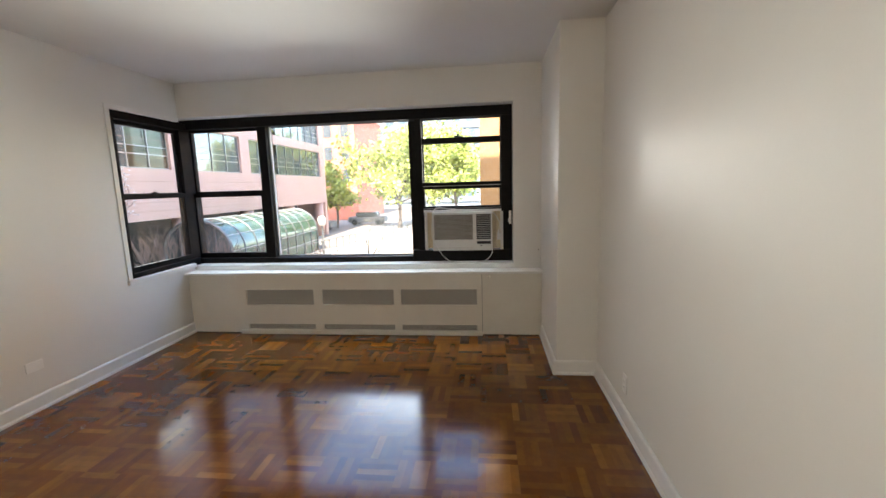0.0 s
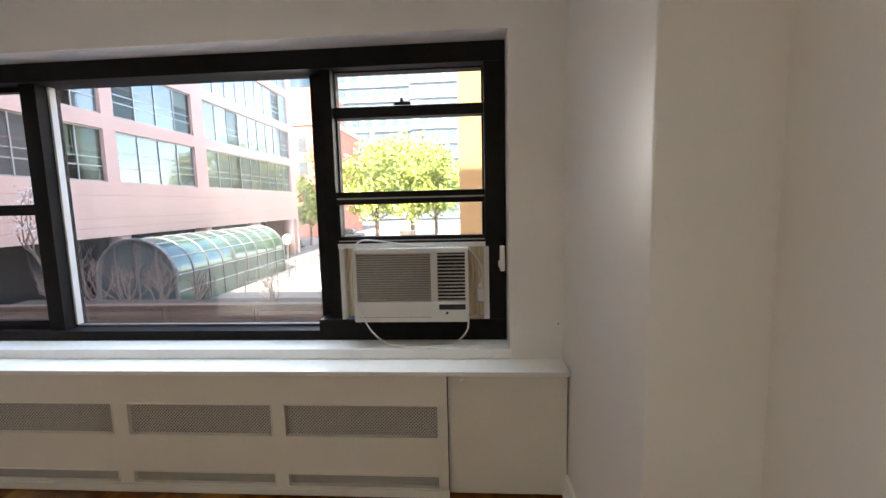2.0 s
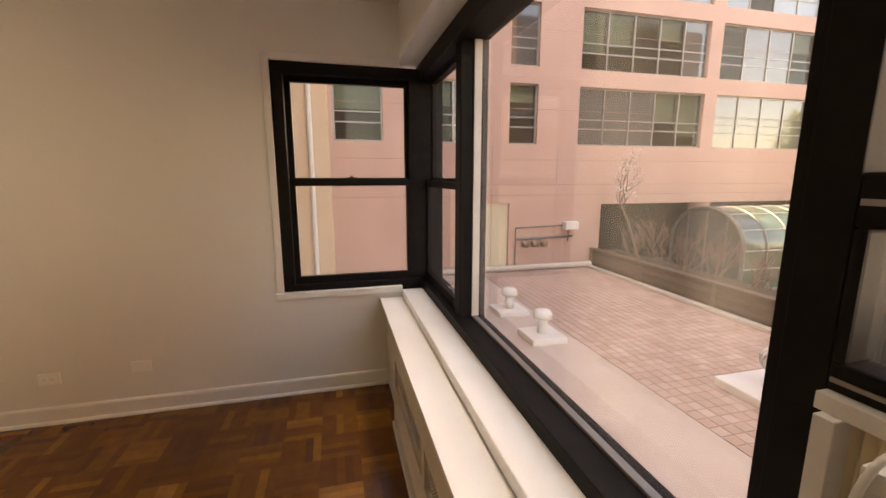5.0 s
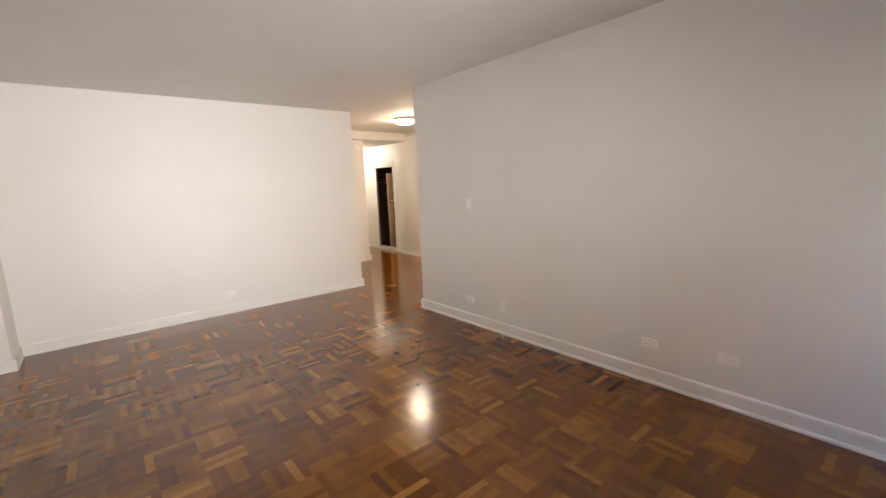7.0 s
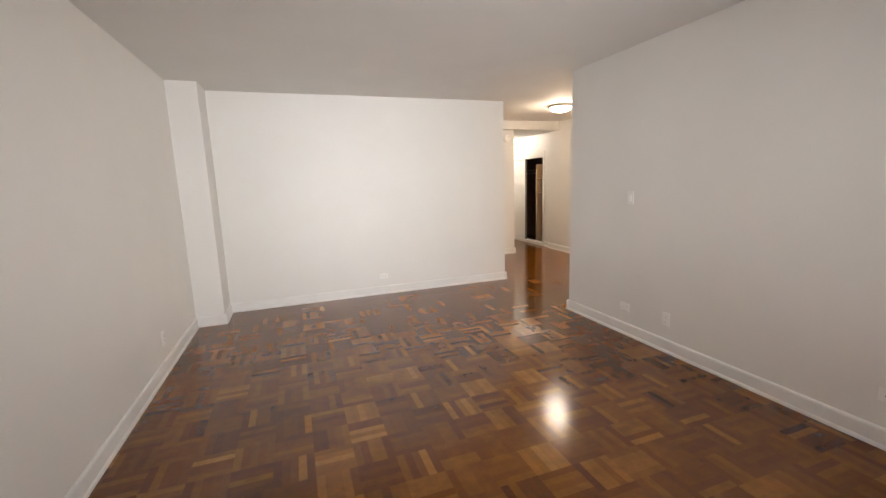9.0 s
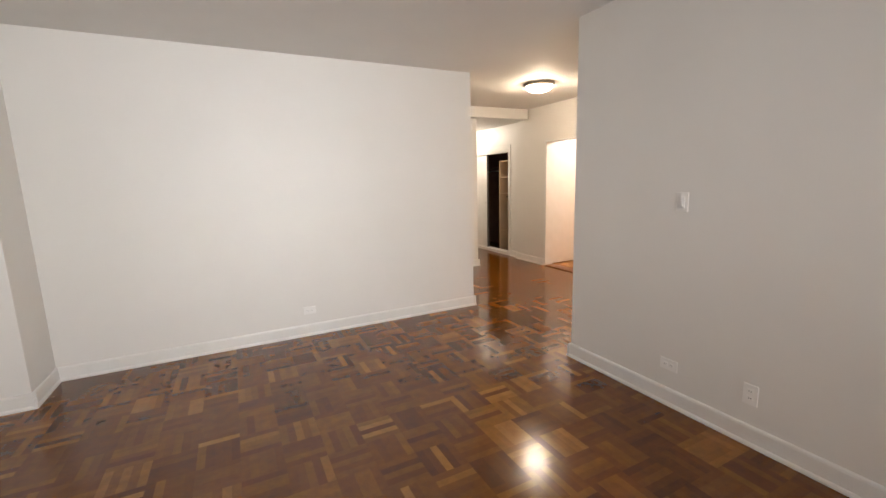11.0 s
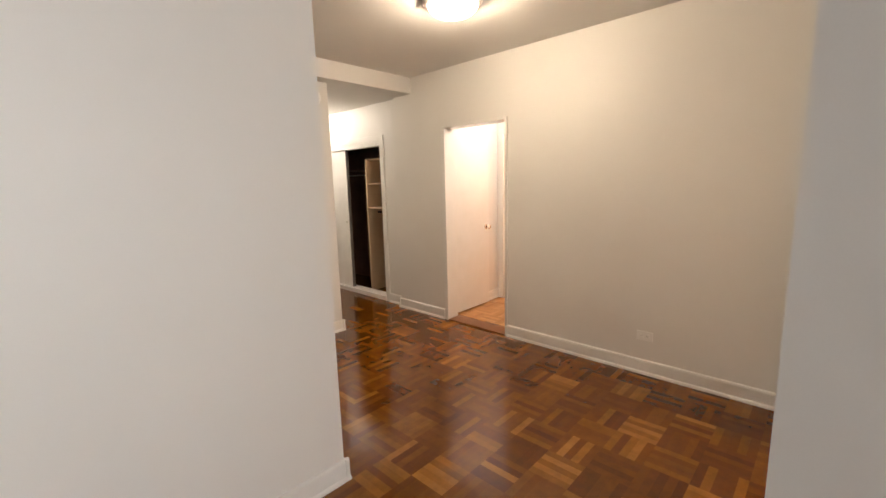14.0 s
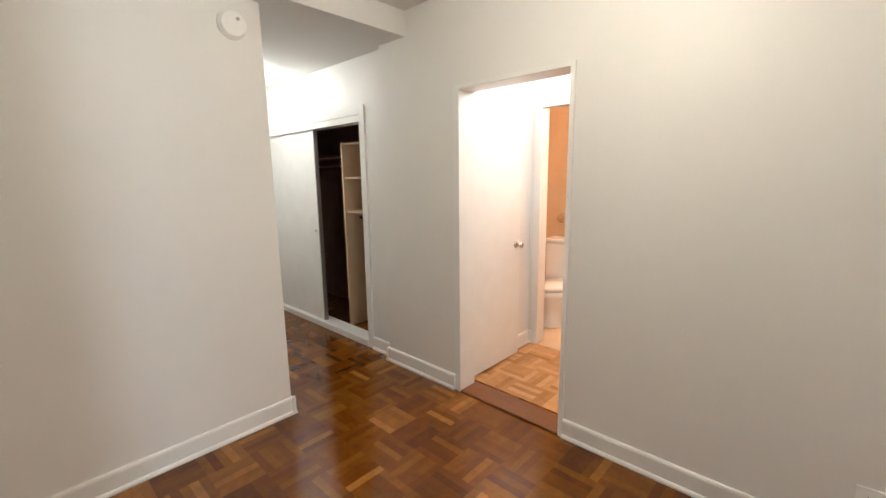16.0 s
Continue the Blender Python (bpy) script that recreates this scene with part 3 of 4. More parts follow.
west = thing("window_2", (-0.1, 6.25, 0.72), "black metal sash window round the corner", "window", kind="structure")
part("head", box(-0.155, -0.025, 5.789, 6.744, 2.165, 2.234, 0.004), FRAME, west)
part("bottom_rail", box(-0.155, -0.025, 5.789, 6.744, 0.704, 0.782, 0.004), FRAME, west)
part("jamb", box(-0.155, -0.025, 5.789, 5.862, 0.782, 2.165, 0.004), FRAME, west)
part("upper_sash", boxes([(-0.135, -0.10, 5.862, 6.672, 2.126, 2.165), (-0.135, -0.10, 5.862, 6.672, 1.478, 1.510), (-0.135, -0.10, 5.862, 5.900, 1.510, 2.126), (-0.135, -0.10, 6.648, 6.672, 1.510, 2.126)], 0.003), FRAME, west)
part("lower_sash", boxes([(-0.099, -0.062, 5.862, 6.672, 1.456, 1.503), (-0.099, -0.062, 5.862, 6.672, 0.782, 0.832), (-0.099, -0.062, 5.862, 5.900, 0.832, 1.456), (-0.099, -0.062, 6.650, 6.672, 0.832, 1.456)], 0.003), FRAME, west)
part("sash_lock", boxes([(-0.095, -0.058, 6.24, 6.30, 1.503, 1.515), (-0.09, -0.056, 6.262, 6.277, 1.515, 1.525)], 0.002), FRAME, west)
pane(west, -0.120, -0.116, 5.88, 6.668, 1.505, 2.13)
pane(west, -0.082, -0.078, 5.88, 6.668, 0.825, 1.46)
part("casing", boxes([(-0.022, 0.012, 5.748, 5.790, 0.742, 2.272), (-0.022, 0.012, 5.790, 6.598, 2.232, 2.272)], 0.003), TRIM, west, "thin white wooden casing")
part("window_sill", box(-0.023, 0.026, 5.740, 6.596, 0.700, 0.742, 0.004), TRIM, west, "white wooden sill")

# ---- radiator cover ----
cover = thing("radiator_cover", (1.85, 6.516, 0), "cream painted built-in radiator cover with perforated grilles", "radiator cover")
part("shelf", boxes([(0.0, 3.71, 6.432, 6.600, 0.636, 0.660)], 0.004), SHELF, cover, "glossy white shelf top")
GR = [(0.662, 1.397), (1.485, 2.240), (2.313, 3.077)]
part("front_panel", panel("y", 6.446, 6.468, 0.574, 3.126, 0.0, 0.636, [(a, b, z0, z1) for a, b in GR for z0, z1 in ((0.318, 0.480), (0.052, 0.112))]), COVER, cover)
part("foot_strip", box(0.570, 3.130, 6.434, 6.448, 0.004, 0.045, 0.003), COVER, cover)
for a, b in GR:
    for z0, z1 in ((0.318, 0.480), (0.052, 0.112)):
        part("grille", box(a - 0.01, b + 0.01, 6.464, 6.469, z0 - 0.01, z1 + 0.01), PERF, cover, "perforated metal grille")
        part("grille_rim", boxes([(a - 0.006, b + 0.006, 6.442, 6.45, z1, z1 + 0.006), (a - 0.006, b + 0.006, 6.442, 6.45, z0 - 0.006, z0), (a - 0.006, a, 6.442, 6.45, z0, z1), (b, b + 0.006, 6.442, 6.45, z0, z1)]), COVER, cover)
for x0, x1 in ((0.004, 0.571), (3.129, 3.708)):
    part("side_door", box(x0, x1, 6.478, 6.496, 0.006, 0.630, 0.002), COVER, cover)
part("knob", lathe([(0.004, 0), (0.006, 0.008), (0.012, 0.012), (0.012, 0.018), (0.006, 0.022)], (3.20, 6.478, 0.60), "y", 14), COVER, cover, smooth=True)
part("knob", lathe([(0.004, 0), (0.006, 0.008), (0.012, 0.012), (0.012, 0.018), (0.006, 0.022)], (0.54, 6.478, 0.60), "y", 14), COVER, cover, smooth=True)
# dark block fills the cover so its gaps look shaded
part("back_box", box(0.004, 3.706, 6.501, 6.600, 0.0, 0.634), DARK, cover, "dark block in place of the unlit inside")

# ---- air conditioner ----
ac = thing("air_conditioner", (2.93, 6.87, 0.83), "white window air conditioner with a loose cord", "air conditioner")
part("case", box(2.628, 3.236, 6.722, 7.37, 0.832, 1.226, 0.004), ACW, ac)
part("top_bezel", box(2.624, 3.240, 6.678, 6.7245, 1.203, 1.229, 0.005), ACW, ac)
part("lower_panel", box(2.624, 3.240, 6.678, 6.7245, 0.832, 0.945, 0.005), ACW, ac)
part("side_bezel", box(2.624, 2.642, 6.679, 6.7245, 0.943, 1.205, 0.003), ACW, ac)
part("side_bezel", box(3.222, 3.240, 6.679, 6.7245, 0.943, 1.205, 0.003), ACW, ac)
part("middle_bezel", box(3.040, 3.075, 6.680, 6.7245, 0.943, 1.205, 0.003), ACW, ac)
n = 20
for k in range(n):
    z = 0.949 + (k + 0.5) * 0.256 / n
    bm = box(2.640, 3.042, 6.682, 6.694, z - 0.0036, z + 0.0036, 0.001, seg=1)
    part("slat", bm, ACSHADED, ac)
for k in range(13):
    z = 0.955 + (k + 0.5) * 0.245 / 13
    bm = box(3.074, 3.223, 6.683, 6.702, z - 0.0018, z + 0.0018, 0.0007, seg=1)
    part("vane", bm, ACW, ac)
part("air_filter", box(2.64, 3.042, 6.702, 6.706, 0.945, 1.205), surf("filter_mesh", (0.16, 0.145, 0.125), (0.21, 0.19, 0.165), 40, 0.8, 0.2, 300), ac, "grey filter behind the slats")
# near-black slab gives the vanes the darkness of a deep duct
part("air_duct", box(3.074, 3.223, 6.716, 6.72, 0.945, 1.205), DARK, ac, "dark slab in place of the unlit outlet")
part("display", box(3.082, 3.222, 6.675, 6.68, 0.900, 0.928, 0.001), DARK, ac, "dark control window")
part("badge", box(3.118, 3.130, 6.676, 6.68, 0.876, 0.888, 0.001), DARK, ac)
part("seam", box(2.65, 3.04, 6.6765, 6.679, 0.858, 0.862), ACSHADED, ac)
for x0, x1 in ((2.560, 2.626), (3.238, 3.325)):
    bm, m = bmesh.new(), int((x1 - x0) / 0.0075)
    pts = [(x0 + (x1 - x0) * k / m, 6.77 + (0.010 if k % 2 else 0)) for k in range(m + 1)]
    lo = [bm.verts.new((x, y, 0.845)) for x, y in pts]
    hi = [bm.verts.new((x, y, 1.235)) for x, y in pts]
    for k in range(m):
        bm.faces.new((lo[k], lo[k + 1], hi[k + 1], hi[k]))
    part("pleated_panel", bm, BEIGE, ac, "beige pleated side panel")
part("mounting_frame", boxes([(2.527, 3.345, 6.755, 6.80, 1.226, 1.250), (2.537, 2.562, 6.74, 6.78, 0.832, 1.226), (3.322, 3.350, 6.74, 6.78, 0.832, 1.226)], 0.002), ACW, ac)
cord = smooth_line([(3.30, 6.73, 1.02), (3.315, 6.72, 1.10), (3.27, 6.71, 1.19), (3.20, 6.7, 1.245), (3.10, 6.7, 1.250), (3.02, 6.71, 1.238), (2.92, 6.72, 1.245), (2.80, 6.72, 1.262), (2.70, 6.71, 1.275), (2.655, 6.69, 1.262), (2.635, 6.67, 1.22),
                    (2.622, 6.665, 1.10), (2.622, 6.665, 0.98), (2.66, 6.655, 0.90), (2.72, 6.64, 0.80), (2.80, 6.63, 0.735), (2.90, 6.61, 0.722), (3.05, 6.61, 0.722), (3.16, 6.63, 0.735), (3.225, 6.65, 0.79), (3.238, 6.67, 0.86)], 5)
part("cord", tube(cord, 0.0045, sides=7), CORD, ac, "white power cord", smooth=True)
part("plug", boxes([(3.285, 3.322, 6.705, 6.755, 0.935, 1.005), (3.292, 3.315, 6.715, 6.745, 1.005, 1.03)], 0.006), CORD, ac, "white cord plug")


# ---- lamps, alarm, plates ----
def flush_lamp(name, x, y, z, r, bowl, label):
    ob = thing(name, (x, y, z), label, "ceiling light")
    part("ring", lathe([(r * 0.8, 0.0), (r, -0.004), (r, -0.028), (r * 0.94, -0.036), (r * 0.86, -0.036)], (x, y, z), steps=48), NICKEL, ob, "satin nickel ring", True)
    part("bowl", lathe([(r * 0.86, -0.034), (r * 0.82, -0.060), (r * 0.68, -0.082), (r * 0.45, -0.098), (r * 0.2, -0.105), (0.004, -0.107)], (x, y, z), steps=48), bowl, ob, "lit frosted glass bowl", True)


flush_lamp("ceiling_lamp", -1.13, -0.145, TOP, 0.185, BOWL, "lit flush ceiling lamp with a frosted glass bowl")
flush_lamp("ceiling_lamp", -1.80, -3.45, 2.45, 0.13, BOWL2, "small lit flush ceiling lamp in the hall")
for ob in [o for o in scene.objects if o.name.startswith("bowl")]:
    ob.visible_shadow = False

alarm = thing("smoke_alarm", (-1.145, -1.909, 2.30), "round white smoke alarm on the wall", "smoke alarm")
part("base", lathe([(0.074, 0), (0.074, -0.012), (0.070, -0.016)], (-1.145, -1.909, 2.30), "y", 40), PLATE, alarm, smooth=False)
part("cover", lathe([(0.068, -0.015), (0.068, -0.028), (0.060, -0.036), (0.02, -0.040), (0.003, -0.040)], (-1.145, -1.909, 2.30), "y", 40), PLATE, alarm)
part("button", lathe([(0.009, -0.039), (0.009, -0.043), (0.003, -0.044)], (-1.165, -1.909, 2.325), "y", 16), ACSHADED, alarm)


def plate(name, place, out, wide, label, holes, category, knob=False):
    """A wall plate; out: (axis, sign) of the wall's normal; wide: lies on its side."""
    x, y, z = place
    w, h = (0.115, 0.072) if wide else (0.072, 0.115)
    ob = thing(name, place, label, category)

    def slab(du0, du1, dz0, dz1, d0, d1, bevel=0.0):
        if out[0] == "x":
            a, b = sorted((x + out[1] * d0, x + out[1] * d1))
            return box(a, b, y + du0, y + du1, z + dz0, z + dz1, bevel)
        a, b = sorted((y + out[1] * d0, y + out[1] * d1))
        return box(x + du0, x + du1, a, b, z + dz0, z + dz1, bevel)

    part("cover_plate", slab(-w / 2, w / 2, -h / 2, h / 2, 0, 0.006, 0.002), PLATE, ob)
    for s in (-1, 1):
        if holes:
            u, v = (s * 0.02, 0) if wide else (0, s * 0.02)
            part("socket", slab(u - 0.014, u + 0.014, v - 0.014, v + 0.014, 0.006, 0.0085, 0.001), PLATE, ob)
            for q in (-0.005, 0.005):
                part("slot", slab(u + q - 0.001, u + q + 0.001, v - 0.004, v + 0.004, 0.0085, 0.009), DARK, ob)
    if knob:
        part("rocker", slab(-0.017, 0.017, -0.033, 0.033, 0.006, 0.011, 0.002), PLATE, ob)
        part("slider", slab(-0.009, 0.009, -0.022, 0.010, 0.011, 0.016, 0.002), PLATE, ob)


plate("light_switch", (0, 2.525, 1.302), ("x", 1), False, "white light switch on the wall", False, "light switch", True)
plate("wall_outlet", (0, 2.975, 0.285), ("x", 1), False, "white upright wall outlet above the baseboard", True, "outlet")
plate("wall_outlet", (0, 2.505, 0.268), ("x", 1), True, "white sideways wall outlet above the baseboard", True, "outlet")
plate("wall_outlet", (0, 4.405, 0.295), ("x", 1), True, "white sideways wall outlet above the baseboard", True, "outlet")
plate("wall_outlet", (0, 4.90, 0.32), ("x", 1), True, "painted-over blank plate on the wall", False, "outlet")
plate("wall_outlet", (4.025, 1.61, 0.288), ("x", -1), False, "white upright wall outlet above the baseboard", True, "outlet")
plate("wall_outlet", (4.025, 4.965, 0.255), ("x", -1), False, "white upright wall outlet above the baseboard", True, "outlet")
plate("wall_outlet", (-2.24, 0.745, 0.30), ("x", 1), True, "white sideways wall outlet above the baseboard", True, "outlet")
plate("wall_outlet", (1.815, 0, 0.25), ("y", 1), True, "white sideways wall outlet above the baseboard", True, "outlet")

anchor = thing("wall_anchor", (3.688, 6.602, 0.845), "small metal screw anchor in the plaster wall", "screw")
part("rim", lathe([(0.007, 0), (0.007, 0.002), (0.004, 0.003)], (3.688, 6.602, 0.845), "y", 14), CHROME, anchor)
part("screw", lathe([(0.0035, 0.002), (0.003, 0.005)], (3.688, 6.602, 0.845), "y", 10), DARK, anchor)

# ---- doorways, doors, closet ----
door1 = thing("door_1", (-2.31, -0.9, 0), "white doorway trim with dark wooden threshold", "doorway", kind="structure")
part("jamb", boxes([(-2.385, -2.226, -1.289, -1.265, 0, 2.034), (-2.385, -2.226, -0.522, -0.496, 0, 2.034)], 0.002), TRIM, door1)
part("head", box(-2.385, -2.226, -1.289, -0.496, 2.034, 2.060, 0.002), TRIM, door1)
part("casing", box(-2.2415, -2.231, -1.318, -1.2895, 0, 2.060, 0.002), TRIM, door1)
part("threshold", box(-2.40, -2.225, -1.265, -0.522, 0.0, 0.014, 0.005), THRESH, door1, "dark varnished threshold")
leaf = thing("passage_door", (-2.40, -1.33, 0.0), "plain white flush door standing open against the wall", "door")
part("leaf", box(-3.035, -2.392, -1.352, -1.316, 0.018, 2.030, 0.003), TRIM, leaf)
part("knob_plate", lathe([(0.030, 0), (0.030, -0.005), (0.014, -0.010)], (-2.975, -1.316, 0.955), "y", 20), CHROME, leaf)
# the knob stands out into the passage
part("knob", lathe([(0.010, -0.005), (0.010, -0.035), (0.024, -0.042), (0.027, -0.055), (0.020, -0.066), (0.004, -0.068)], (-2.975, -1.316, 0.955), "y", 20), CHROME, leaf, "chrome door knob", True)
for z in (0.25, 1.75):
    part("hinge", tube([(-2.392, -1.312, z), (-2.392, -1.312, z + 0.09)], 0.006), CHROME, leaf)
door2 = thing("door_2", (-3.39, -0.85, 0), "white bathroom doorway trim", "doorway", kind="structure")
part("casing", boxes([(-3.332, -3.318, -1.365, -1.302, 0, 2.11), (-3.332, -3.318, -0.51, -0.445, 0, 2.11), (-3.332, -3.318, -1.302, -0.51, 2.045, 2.11)], 0.003), TRIM, door2)
door3 = thing("door_3", (-1.2, 1.72, 0), "white kitchen doorway trim", "doorway", kind="structure")
part("casing", boxes([(-1.675, -1.595, 1.632, 1.652, 0, 2.12), (-0.805, -0.725, 1.632, 1.652, 0, 2.12), (-1.595, -0.805, 1.632, 1.652, 2.045, 2.12)], 0.004), TRIM, door3)
part("jamb", boxes([(-1.602, -1.582, 1.640, 1.795, 0, 2.05), (-0.818, -0.798, 1.640, 1.795, 0, 2.05)], 0.002), TRIM, door3)

closet = thing("closet_door_trim", (-2.36, -3.3, 0), "white closet opening trim with a raised sill", "doorway", kind="structure")
part("casing", boxes([(-2.302, -2.286, -2.402, -2.332, 0.0, 2.08), (-2.302, -2.286, -4.27, -2.402, 2.01, 2.08)], 0.003), TRIM, closet)
part("head", boxes([(-2.40, -2.292, -4.2, -2.402, 1.955, 2.008)], 0.003), TRIM, closet)
part("sill", box(-2.43, -2.280, -4.2, -2.402, 0.0, 0.06, 0.006), TRIM, closet)
slide = thing("sliding_door", (-2.34, -3.7, 0.06), "white sliding closet door pushed half open", "door")
part("leaf", box(-2.350, -2.318, -4.19, -3.18, 0.062, 1.953, 0.002), TRIM, slide)
part("edge_trim", box(-2.354, -2.314, -3.18, -3.165, 0.062, 1.953, 0.002), ALU, slide, "aluminium edge")
part("finger_pull", lathe([(0.016, 0), (0.016, 0.003), (0.010, 0.002), (0.004, 0.002)], (-2.318, -3.235, 0.98), "x", 18), CHROME, slide)
tower = thing("closet_shelves", (-2.9, -2.6, 0), "beige closet shelf tower with a dark rod", "shelf")
part("divider", box(-3.018, -2.50, -3.005, -2.985, 0.0, 1.83, 0.002), BOARD, tower)
part("back", box(-3.018, -3.008, -2.985, -2.225, 0.0, 1.83), BOARD, tower)
for z in (1.165, 1.49, 1.812):
    part("shelf", box(-3.008, -2.52, -2.985, -2.225, z, z + 0.018, 0.002), BOARD, tower)
part("rod", tube([(-2.68, -2.984, 1.105), (-2.68, -2.226, 1.105)], 0.014), DARK, tower, "dark hanging rod")
shelf2 = thing("closet_shelf", (-2.8, -3.8, 1.7), "dark closet shelf with a hanging rod", "shelf")
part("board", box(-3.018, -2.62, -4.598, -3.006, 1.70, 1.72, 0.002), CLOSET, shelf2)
part("rod", tube([(-2.75, -4.598, 1.63), (-2.75, -3.006, 1.63)], 0.014), CHROME, shelf2)

# bathroom
loo = thing("toilet", (-4.2, -1.5, 0), "white ceramic toilet with closed lid and tank", "toilet")
ty = -1.45
part("tank", box(-4.32, -4.12, ty - 0.23, ty + 0.23, 0.40, 0.80, 0.02), CERAMIC, loo)
part("tank_lid", box(-4.33, -4.105, ty - 0.24, ty + 0.24, 0.80, 0.84, 0.01), CERAMIC, loo)
bm = lathe([(0.12, 0.0), (0.125, 0.03), (0.10, 0.10), (0.11, 0.20), (0.17, 0.32), (0.19, 0.385), (0.17, 0.39)], (0, 0, 0), steps=32)
for v in bm.verts:
    v.co = (-3.88 + v.co.x * 1.3, ty + v.co.y, v.co.z)
part("bowl", bm, CERAMIC, loo, smooth=True)
bm = lathe([(0.185, 0.392), (0.195, 0.40), (0.195, 0.425), (0.18, 0.435), (0.01, 0.437)], (0, 0, 0), steps=32)
for v in bm.verts:
    v.co = (-3.88 + v.co.x * 1.3, ty + v.co.y, v.co.z)
part("lid", bm, CERAMIC, loo, smooth=True)
part("flush_lever", boxes([(-4.118, -4.105, ty + 0.12, ty + 0.20, 0.74, 0.755)], 0.003), CHROME, loo)
valve = thing("shower_valve", (-4.89, -1.90, 0.97), "chrome shower valve on the tiled wall", "shower valve")
part("plate", lathe([(0.06, 0), (0.06, 0.008), (0.03, 0.012)], (-4.90, -1.90, 0.98), "x", 20), CHROME, valve)
part("handle", lathe([(0.015, 0.01), (0.015, 0.05), (0.03, 0.055), (0.03, 0.075)], (-4.90, -1.90, 0.98), "x", 16), CHROME, valve)

# ---- outside ----
TER = -2.2
# the house itself, above and below the flat; unseen top sized for terrace shade
setting("house_above", box(-0.20, 14.0, -12.0, 6.92, 2.80, 17.5), TANB, "unseen upper storeys of the apartment house, sized to shade the terrace", "building")
# two unseen blocks added west of the house to stop sun reaching the terrace
setting("house_west_above", box(-12.0, -0.21, -12.0, 3.00, 2.81, 22.0), TANB, "unseen upper block added to keep sun off the terrace", "building")
setting("house_west_low", box(-12.0, -5.06, -12.0, 3.00, -3.0, 2.80), TANB, "unseen lower block added to keep sun off the terrace", "building")
setting("house_below", box(-0.20, 14.0, -12.0, 6.92, -3.0, -0.15), TANB, "lower storey of the apartment house", "building")
setting("house_beside", box(4.20, 14.0, -12.0, 6.92, -0.15, 2.80), TANB, "neighbouring flat of the apartment house", "building")
setting("house_south", box(-0.20, 4.20, -12.0, -4.75, -0.15, 2.80), TANB, "neighbouring flat of the apartment house", "building")
setting("ground", box(-400, 400, -200, 600, -3.2, -2.7), PAVE, "grey-brown street paving reaching the distance", "ground")
setting("plaza", box(-8.0, 3.0, 24.0, 60.0, -2.7, -2.62), PLAZA, "pale sunlit plaza paving", "pavement")

# granite office building along the terrace
WINS = [(6.18, 7.85), (9.4, 11.4), (12.55, 13.70), (15.45, 21.35), (21.98, 27.2), (28.2, 39.6)]
ROWS = [(2.68 + 2.82 * k, 4.88 + 2.82 * k) for k in range(6)]
FX = -12.0
office = thing("office_building", (FX, 15, -2.7), "pink granite office building with wide ribbon windows", "building")
part("facade", panel("x", FX - 0.4, FX, -20, 40.6, -2.7, 21.0, [(a, b, c, d) for a, b in WINS for c, d in ROWS] + [(16.7, 40.2, -2.75, 0.36), (11.5, 12.65, -2.2, 0.45)]), PINK, office)
part("end_wall", box(FX - 14, FX - 0.4, 40.2, 40.6, -2.7, 21.0), PINK, office)
part("roof", box(FX - 14, FX - 0.4, -20, 40.2, 20.6, 21.0), PINK, office)
part("inner_wall", box(FX - 4.6, FX - 4.4, -20, 40.2, -2.7, 20.6), OFFICE, office, "dim office interior")
for k in range(7):
    z = 2.0 + 2.82 * k
    part("storey_slab", box(FX - 4.4, FX - 0.4, -20, 40.2, z - 0.10, z + 0.10), OFFICE, office)
# underside takes the darker joint tone instead of the facade granite
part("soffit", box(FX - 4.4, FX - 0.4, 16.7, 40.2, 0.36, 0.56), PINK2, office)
part("lobby_wall", box(FX - 3.0, FX - 2.8, 16.7, 40.2, -2.7, 0.36), surf("dark_lobby", (0.016, 0.015, 0.014), (0.03, 0.028, 0.026), 0.6, 0.35, 0.0, spec=0.15), office, "dark glazed lobby front")
for y in (22.1, 28.0, 33.8, 39.6):
    part("pillar", lathe([(0.42, -2.7), (0.42, 0.36)], (FX - 0.45, y, 0), steps=24), PINK, office, smooth=True)
rnd = random.Random(4)
for z in [1.15 + 2.82 * k for k in range(7)] + [0.75, 2.10]:
    part("joint", box(FX + 0.001, FX + 0.004, -20, 40.6, z, z + 0.018), PINK2, office)
for y in (5.2, 8.6, 11.9, 14.6, 18.4, 24.6, 31, 35):
    part("joint", box(FX + 0.001, FX + 0.004, y, y + 0.018, -2.2 if y < 16 else 0.36, 2.60), PINK2, office)
for i, (a, b) in enumerate(WINS):
    for j, (c, d) in enumerate(ROWS):
        w = part("window", boxes([(FX - 0.20, FX - 0.12, a, b, c, c + 0.06), (FX - 0.20, FX - 0.12, a, b, d - 0.06, d), (FX - 0.20, FX - 0.12, a, a + 0.06, c, d), (FX - 0.20, FX - 0.12, b - 0.06, b, c, d),
                                  (FX - 0.19, FX - 0.13, a, b, c + 0.62, c + 0.67), (FX - 0.19, FX - 0.13, a, b, c + 0.98, c + 1.02)]), ALU, office)
        m = max(1, round((b - a) / 1.25))
        for k in range(m):
            y0, y1 = a + (b - a) * k / m, a + (b - a) * (k + 1) / m
            # some panes show the lit rooms, most mirror the court, high far ones painted sky
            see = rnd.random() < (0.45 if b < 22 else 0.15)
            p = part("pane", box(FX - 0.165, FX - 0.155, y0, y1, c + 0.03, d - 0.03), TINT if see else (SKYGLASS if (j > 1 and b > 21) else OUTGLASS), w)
            p.visible_shadow = not see
            if k:
                part("mullion", box(FX - 0.21, FX - 0.11, y0 - 0.025, y0 + 0.025, c, d), ALU, w)
